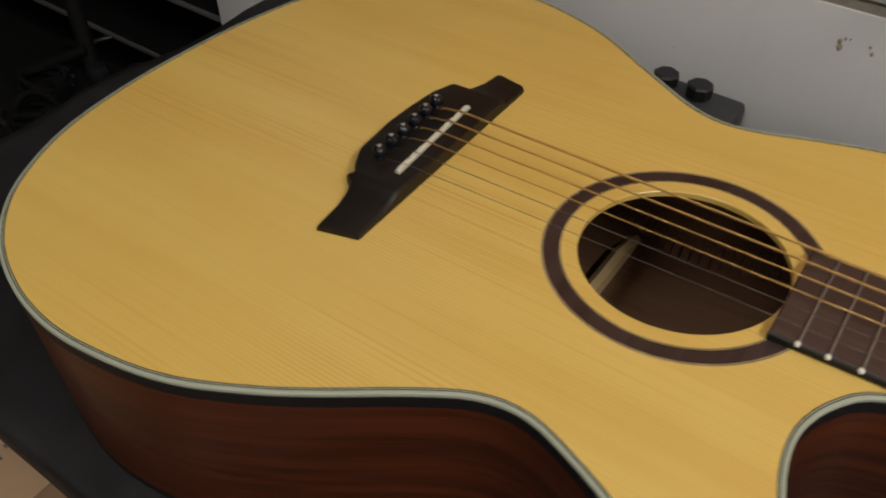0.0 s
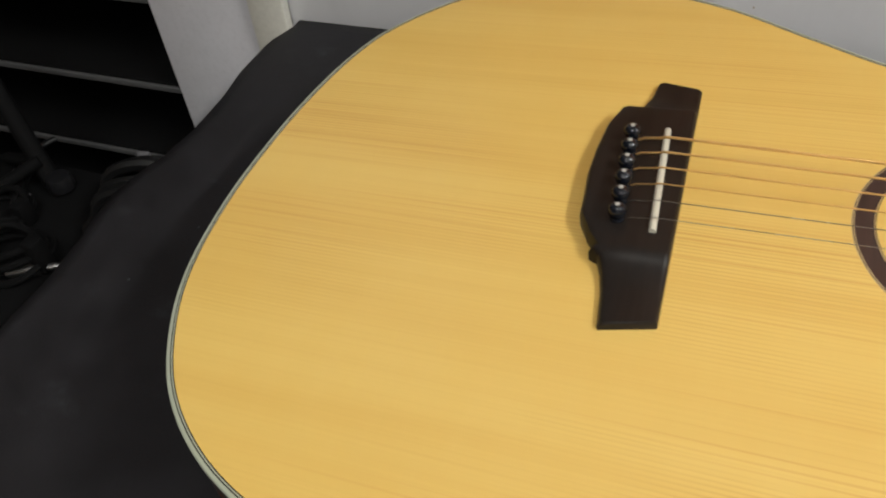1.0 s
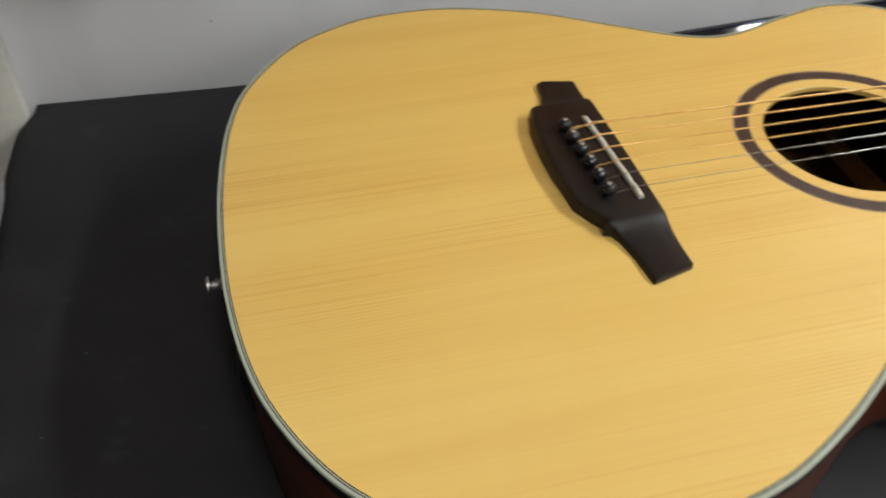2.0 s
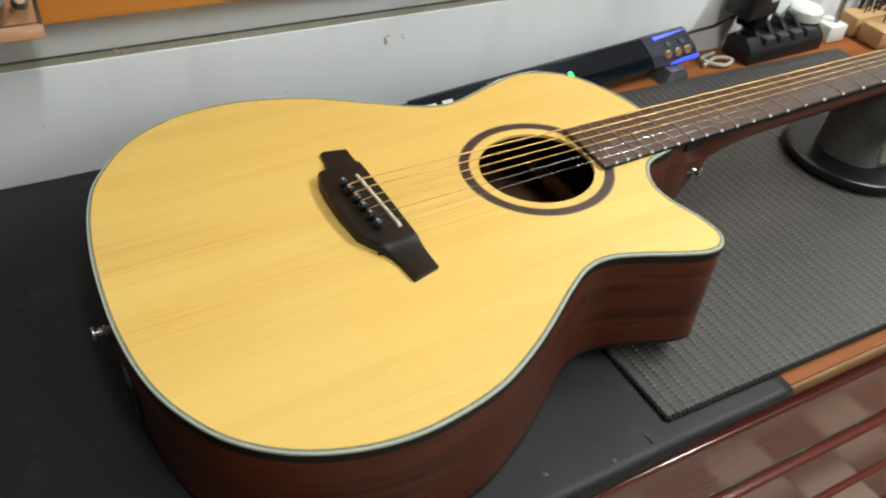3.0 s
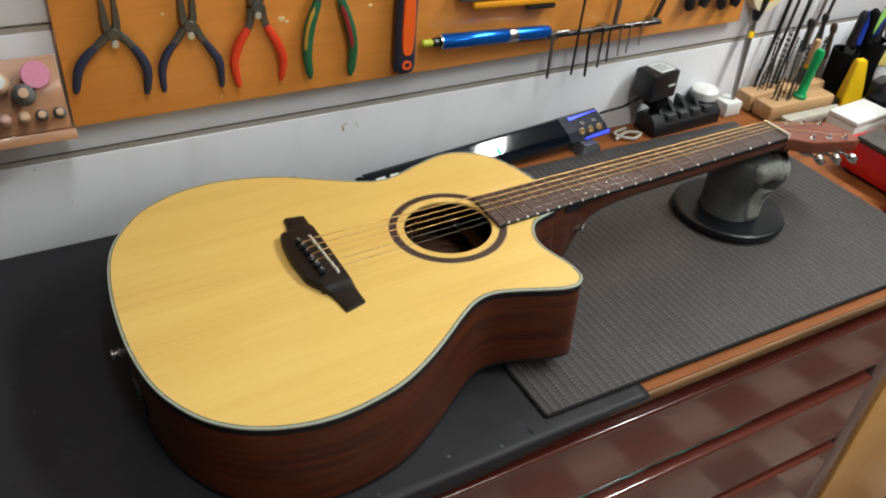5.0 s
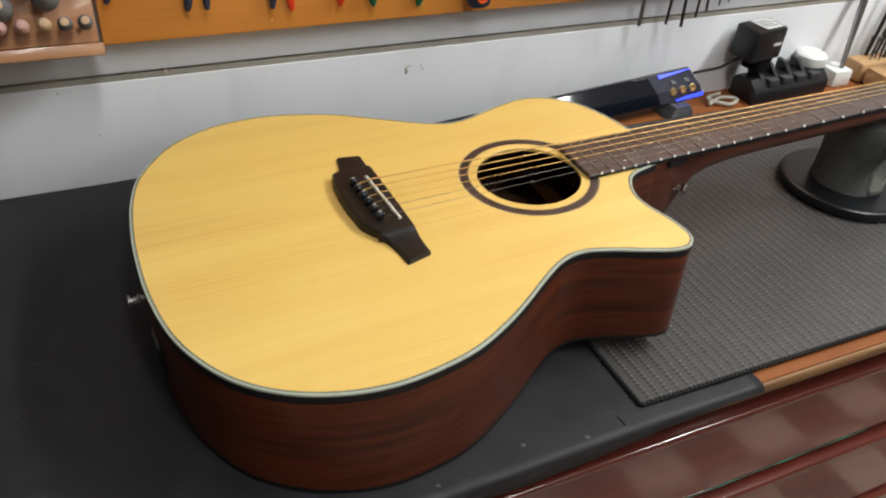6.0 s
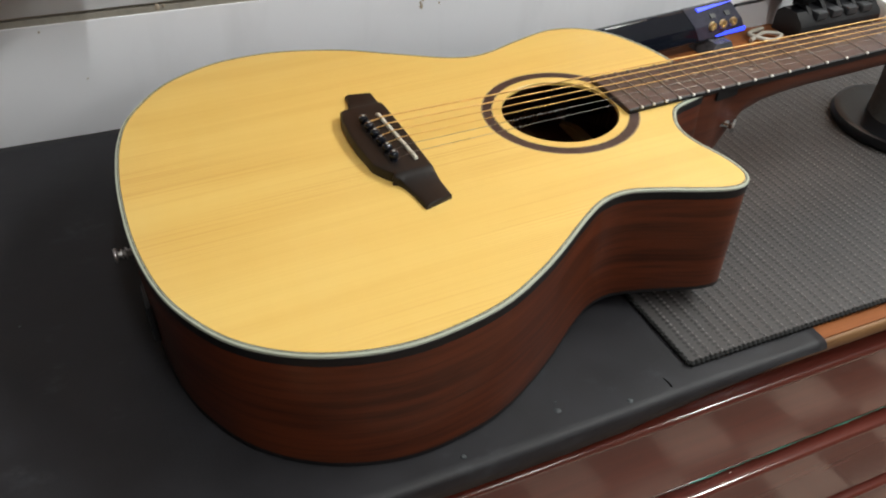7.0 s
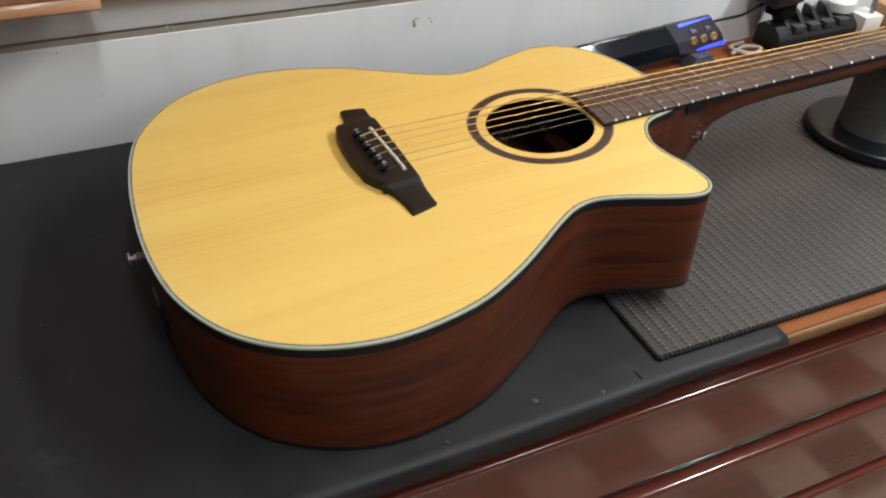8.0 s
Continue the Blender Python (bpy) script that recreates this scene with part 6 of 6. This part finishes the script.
sticks = ((1.112, 0.254, 5, 3, 0.15, 0.008, BLACK_PLASTIC, "thick black handle standing in a pot"), (1.130, 0.246, 9, -3, 0.145, 0.007, BLUE_PLASTIC, "blue plastic handle standing in a pot"), (1.138, 0.256, 20, 3, 0.16, 0.005, PALE_GREEN, "pale green stick standing in a pot"), (1.120, 0.246, 14, -6, 0.135, 0.009, BLACK_MATT, "black brush standing in a pot"), (1.175, 0.252, -8, 2, 0.15, 0.010, BLACK_MATT, "wide black brush standing in a pot"), (1.185, 0.244, 10, -6, 0.14, 0.009, BLACK_PLASTIC, "black handle standing in a pot"), (1.196, 0.254, 24, 4, 0.17, 0.005, BLOCK_WOOD, "wooden brush handle standing in a pot"), (1.190, 0.262, 3, 4, 0.16, 0.006, BLUE_PLASTIC, "blue handle standing in a pot"), (1.260, 0.252, 10, 0, 0.17, 0.010, RED_GRIP, "thick red handle standing in a pot"), (1.272, 0.245, 22, 4, 0.15, 0.007, BLACK_PLASTIC, "black handle standing in a pot"), (1.250, 0.258, -4, -4, 0.16, 0.006, WHITE, "white stick standing in a pot"))
for x, y, ry, rx, ln, r, m_, lb in sticks:
    st = thing("pot_tool", lb, "hand tool", pose(x, y, 0.018, rx, ry, 0), "tools in pots")
    bm = bmesh.new()
    tube(bm, [(0, 0, 0), (0, 0, ln * 0.55)], r * 0.45, 8)
    part("shaft", bm, STEEL, st)
    bm = bmesh.new()
    lathe(bm, [(r * 0.5, ln * 0.55), (r, ln * 0.58), (r * 0.85, ln * 0.75), (r, ln * 0.95), (r * 0.5, ln)], 12)
    part("handle", bm, m_, st)
for x, y, sx, sy, h, m_, lb in ((1.160, 0.158, 0.080, 0.034, 0.034, BLACK_MATT, "open black plastic case among the pots"), (1.228, 0.175, 0.048, 0.022, 0.026, PINK_PLASTIC, "small magenta plastic case among the pots"), (1.245, 0.128, 0.05, 0.04, 0.030, GREY_DARK, "small dark grey case among the pots"), (1.085, 0.224, 0.05, 0.016, 0.012, BLACK_PLASTIC, "flat black case by the wooden block"), (1.170, 0.192, 0.050, 0.020, 0.052, BLACK_PLASTIC, "upright black case among the pots")):
    bm = bmesh.new(); box(bm, (-sx / 2, -sy / 2, 0), (sx / 2, sy / 2, h), 0.003)
    bx = tagged(part("small_case", bm, m_), lb, "case")
    bx.matrix_basis = pose(x, y, 0.0, 0, 0, 15 if h > 0.04 else -12)

BAG_WHITE = plain("printed_foil", (0.46, 0.46, 0.50), 0.45, vary=0.4, scale=40)
BAG_YELLOW = plain("printed_yellow", (0.52, 0.42, 0.12), 0.45, vary=0.4, scale=40)
# printed bag leaning on the pots
bag = thing("refill_bag", "white and yellow printed refill bag leaning on the pots", "bag", pose(1.222, 0.206, 0.0, -8, 0, -10))
for z0, z1, y1, m_, nm in ((0.0, 0.066, 0.013, BAG_WHITE, "lower_half"), (0.0662, 0.092, 0.010, BAG_YELLOW, "printed_band"), (0.0922, 0.106, 0.006, BAG_WHITE, "top")):
    bm = bmesh.new()
    loft(bm, [[Vector((0.040 * math.cos(a) * (1 - 0.05 * u), (y1 * (1 - 0.5 * u) + 0.001) * math.sin(a), z0 + (z1 - z0) * u)) for a in [k * math.pi / 8 for k in range(16)]] for u in (0.0, 0.5, 1.0)])
    part(nm, bm, m_, bag)
# three stout burrs standing behind the block
for x, y, lean, ln, m_ in ((1.022, 0.266, -5, 0.125, DARK_STEEL), (1.062, 0.268, -6, 0.130, DARK_STEEL), (1.103, 0.270, -7, 0.140, BLOCK_BROWN)):
    bu = thing("burr", "stout dark rotary burr standing by the wooden block", "burr", pose(x, y, 0.033 if x < 1.08 else 0.0, 0, lean, 0), "rotary burrs")
    bm = bmesh.new(); tube(bm, [(0, 0, 0), (0, 0, ln * 0.8)], [0.0030, 0.0034], 10)
    part("shaft", bm, STEEL, bu, "steel shank")
    bm = bmesh.new(); lathe(bm, [(0.003, ln * 0.5), (0.0052, ln * 0.54), (0.0046, ln * 0.72), (0.0036, ln * 0.86), (0.0062, ln * 0.9), (0.0064, ln * 0.96), (0.004, ln), (0.0005, ln + 0.001)], 12)
    part("head", bm, m_, bu, "dark cutting head")

# ---------------------------------------------------------------- left of the bench: dark shelving
bm = bmesh.new(); box(bm, (-0.4005, WALL_Y - 0.016, FLOOR_Z), (-0.363, WALL_Y - 0.0045, CEIL_Z), 0.003)
tagged(part("trim", bm, plain("white_trim", (0.66, 0.65, 0.60), 0.5)), "white painted corner trim of the wall", "trim", kind="structure")
sh = thing("shelf_unit", "black open shelving with a light grey end panel", "shelf", pose(-0.515, 0.280, FLOOR_Z))
bm = bmesh.new(); box(bm, (0.0, -0.004, 0.0), (0.1138, 0.014, 1.9), 0.0008)
part("end_panel", bm, GREY_PANEL, sh, "light grey laminate end panel")
bm = bmesh.new(); box(bm, (-1.2, 0.385, 0.0), (0.0, 0.400, 1.9), 0.001)
part("back_panel", bm, BLACK_MATT, sh, "black back panel")
for x0 in (-1.216, 0.0005):
    bm = bmesh.new(); box(bm, (x0, 0.015, 0.0), (x0 + 0.015, 0.400, 1.9), 0.001)
    part("side_panel", bm, BLACK_MATT, sh, "black side panel")
for z in (-0.602, -0.500, -0.399, -0.2975, -0.1950, -0.0935, 0.0085, 0.110, 0.212, 0.313, 0.415, 0.60, 0.78):
    bm = bmesh.new(); box(bm, (-1.2, 0.003, z - FLOOR_Z - 0.006), (-0.0005, 0.3845, z - FLOOR_Z + 0.002), 0.001)
    part("shelf_board", bm, BLACK_MATT, sh, "black shelf board")
    bm = bmesh.new(); box(bm, (-1.2, -0.002, z - FLOOR_Z - 0.006), (-0.0005, 0.0025, z - FLOOR_Z + 0.000), 0.001)
    part("edge_strip", bm, plain("edge_grey", (0.075, 0.075, 0.078), 0.45), sh, "dark grey edge strip")

DULL_CABLE = plain("cable_rubber", (0.0045, 0.0045, 0.005), 0.5, spec=0.25)
PLUG_METAL = plain("dull_plug_metal", (0.30, 0.30, 0.31), 0.35, 1.0, 0.1)
DULL_TAG = plain("pale_grey_tag", (0.15, 0.146, 0.16), 0.6)
# printed carton on the floor beside the bench
ct = thing("carton", "tan cardboard carton with dark printed marks on its lid", "carton", pose(-0.60, -0.30, FLOOR_Z))
CARD = plain("tan_cardboard", (0.46, 0.30, 0.19), 0.85, vary=0.08, scale=30, stretch=(1, 0.2, 1))
bm = bmesh.new(); box(bm, (-0.20, -0.22, 0.0), (0.20, 0.22, 0.445), 0.004)
part("body", bm, CARD, ct)
for y0, y1 in ((-0.221, -0.0008), (0.0008, 0.221)):
    bm = bmesh.new(); box(bm, (-0.201, y0, 0.4453), (0.201, y1, 0.4485), 0.001)
    flap = part("flap", bm, CARD, ct, "tan lid flap")
for k, (x, y) in enumerate(((0.112, 0.130), (0.122, 0.138), (0.131, 0.126), (0.104, 0.146), (0.118, 0.151))):
    bm = bmesh.new(); box(bm, (x - 0.0035, y - 0.0014, 0.4486), (x + 0.0035, y + 0.0014, 0.4489), m=Matrix.Identity(4))
    part("print_bar", bm, GREY_STONE, flap, "dark printed mark", smooth=False)

# black case with cable coils lying beside the bench
cs = thing("equipment_case", "low black equipment case beside the bench", "case", pose(-0.66, -0.10, FLOOR_Z))
bm = bmesh.new(); box(bm, (-0.30, 0.055, 0.0), (0.255, 0.270, 0.695), 0.012)
part("body", bm, BLACK_MATT, cs)
bm = bmesh.new(); box(bm, (-0.305, 0.050, 0.6955), (0.26, 0.275, 0.735), 0.010)
part("lid", bm, BLACK_MATT, cs, "black lid")
CASE_Z = FLOOR_Z + 0.735
rng = random.Random(3)
# bundle of cable strands, strapped twice
cb = thing("cable_bundle", "thick bundle of dark grey cables with pale straps on the case", "cable", pose(-0.460, 0.140, CASE_Z, 0, 0, 12) @ Matrix.Diagonal((0.95, 1.35, 1.75, 1)), "coiled cables")
for k in range(9):
    y0, lift = 0.0085 * (k % 5) - 0.019, 0.0088 * (k // 5)
    bm = bmesh.new()
    hump = rng.uniform(0.010, 0.017)
    tube(bm, curve_through([(-0.055 + 0.002 * k, y0 - 0.012, 0.005), (-0.036, y0 - 0.004, 0.006 + lift + hump * 0.6), (-0.005, y0 + 0.001, 0.006 + lift + hump), (0.028, y0 + 0.003, 0.006 + lift + hump * 0.7), (0.046, y0 + 0.001, 0.005 + lift * 0.3)], 22, False), 0.0040, 8)
    part("strand", bm, DULL_CABLE, cb)
for lo_, hi_ in (((-0.020, 0.0170, 0.021), (-0.006, 0.0195, 0.027)), ((-0.042, -0.0200, 0.017), (-0.018, -0.0165, 0.0215))):
    bm = bmesh.new(); box(bm, lo_, hi_, 0.002)
    part("tag", bm, DULL_TAG, cb, "pale grey cable tag")
for cx, cy, R0, n_, m_, lb in ((-0.545, 0.045, 0.030, 3, BLACK_MATT, "coil of black cable on the dark case"), (-0.60, 0.09, 0.028, 2, BLACK_MATT, "loose coil of black cable on the case")):
    cc = thing("cable_coil", lb, "cable", pose(cx, cy, CASE_Z), "coiled cables")
    for k in range(n_):
        bm = bmesh.new()
        r_ = R0 - 0.004 * (k % 3)
        p0, sq = rng.uniform(0, 6), rng.uniform(0.7, 1.0)
        tube(bm, [(r_ * math.cos(a) * 1.1, r_ * sq * math.sin(a), 0.0045 + 0.0085 * k + 0.004 * (1 + math.sin(2 * a + p0))) for a in [2 * math.pi * i / 40 + p0 for i in range(41)]], 0.0034, 8)
        part("turn", bm, m_, cc)
    bm = bmesh.new(); box(bm, (R0 * 0.72, -0.008, 0.001), (R0 * 1.22, 0.008, 0.010 + 0.0085 * n_), 0.003)
    part("tie", bm, BLACK_MATT, cc, "cable tie strap")
for x, y, a in ((-0.5160, 0.0400, 25), (-0.612, 0.120, -55)):
    jp = thing("jack_plug", "metal jack plug on a black lead", "jack plug", pose(x, y, CASE_Z + 0.0065, 0, 0, a))
    bm = bmesh.new(); lathe(bm, [(0.002, -0.030), (0.0062, -0.028), (0.0062, 0.0), (0.0032, 0.001), (0.0032, 0.024), (0.0024, 0.026), (0.0030, 0.029), (0.0006, 0.032)], 14, X90)
    part("plug", bm, PLUG_METAL, jp, "dull metal plug")
    bm = bmesh.new(); tube(bm, curve_through([(-0.030, 0, 0), (-0.05, 0.003, -0.002), (-0.07, 0.015, -0.003), (-0.08, 0.03, -0.003)], 16, False), 0.0032, 8)
    part("lead", bm, BLACK_PLASTIC, jp, "black lead")
cn = thing("cable_connector", "grey plug of a data cable lying on the case", "connector", pose(-0.594, 0.112, CASE_Z, 0, 0, -40))
bm = bmesh.new(); box(bm, (-0.008, -0.006, 0.0), (0.008, 0.006, 0.006), 0.001)
part("shell", bm, DULL_TAG, cn, "pale grey plug shell")
bm = bmesh.new(); tube(bm, curve_through([(-0.008, 0, 0.0035), (-0.026, 0.002, 0.0045), (-0.05, 0.016, 0.0035), (-0.07, 0.01, 0.003)], 16, False), 0.003, 8)
part("lead", bm, DULL_CABLE, cn, "dark lead")
ms = thing("microphone_stand", "folded black microphone stand leaning towards the shelving", "stand", pose(-0.583, 0.140, CASE_Z))
for pts_, r in ((((0, 0, 0.004), (-0.085, 0.050, 0.155)), 0.009), (((-0.006, 0.003, 0.03), (-0.06, -0.055, 0.006)), 0.006), (((-0.006, 0.003, 0.03), (-0.075, 0.02, 0.006)), 0.006)):
    bm = bmesh.new(); tube(bm, pts_, r, 12)
    part("tube", bm, BLACK_MATT, ms)
bm = bmesh.new(); lathe(bm, [(0.006, 0.0), (0.012, 0.002), (0.013, 0.010), (0.011, 0.016), (0.006, 0.017)], 14, Matrix.Translation((0.012, -0.002, 0.002)))
part("clamp_knob", bm, BLACK_PLASTIC, ms, "ribbed black clamp knob")
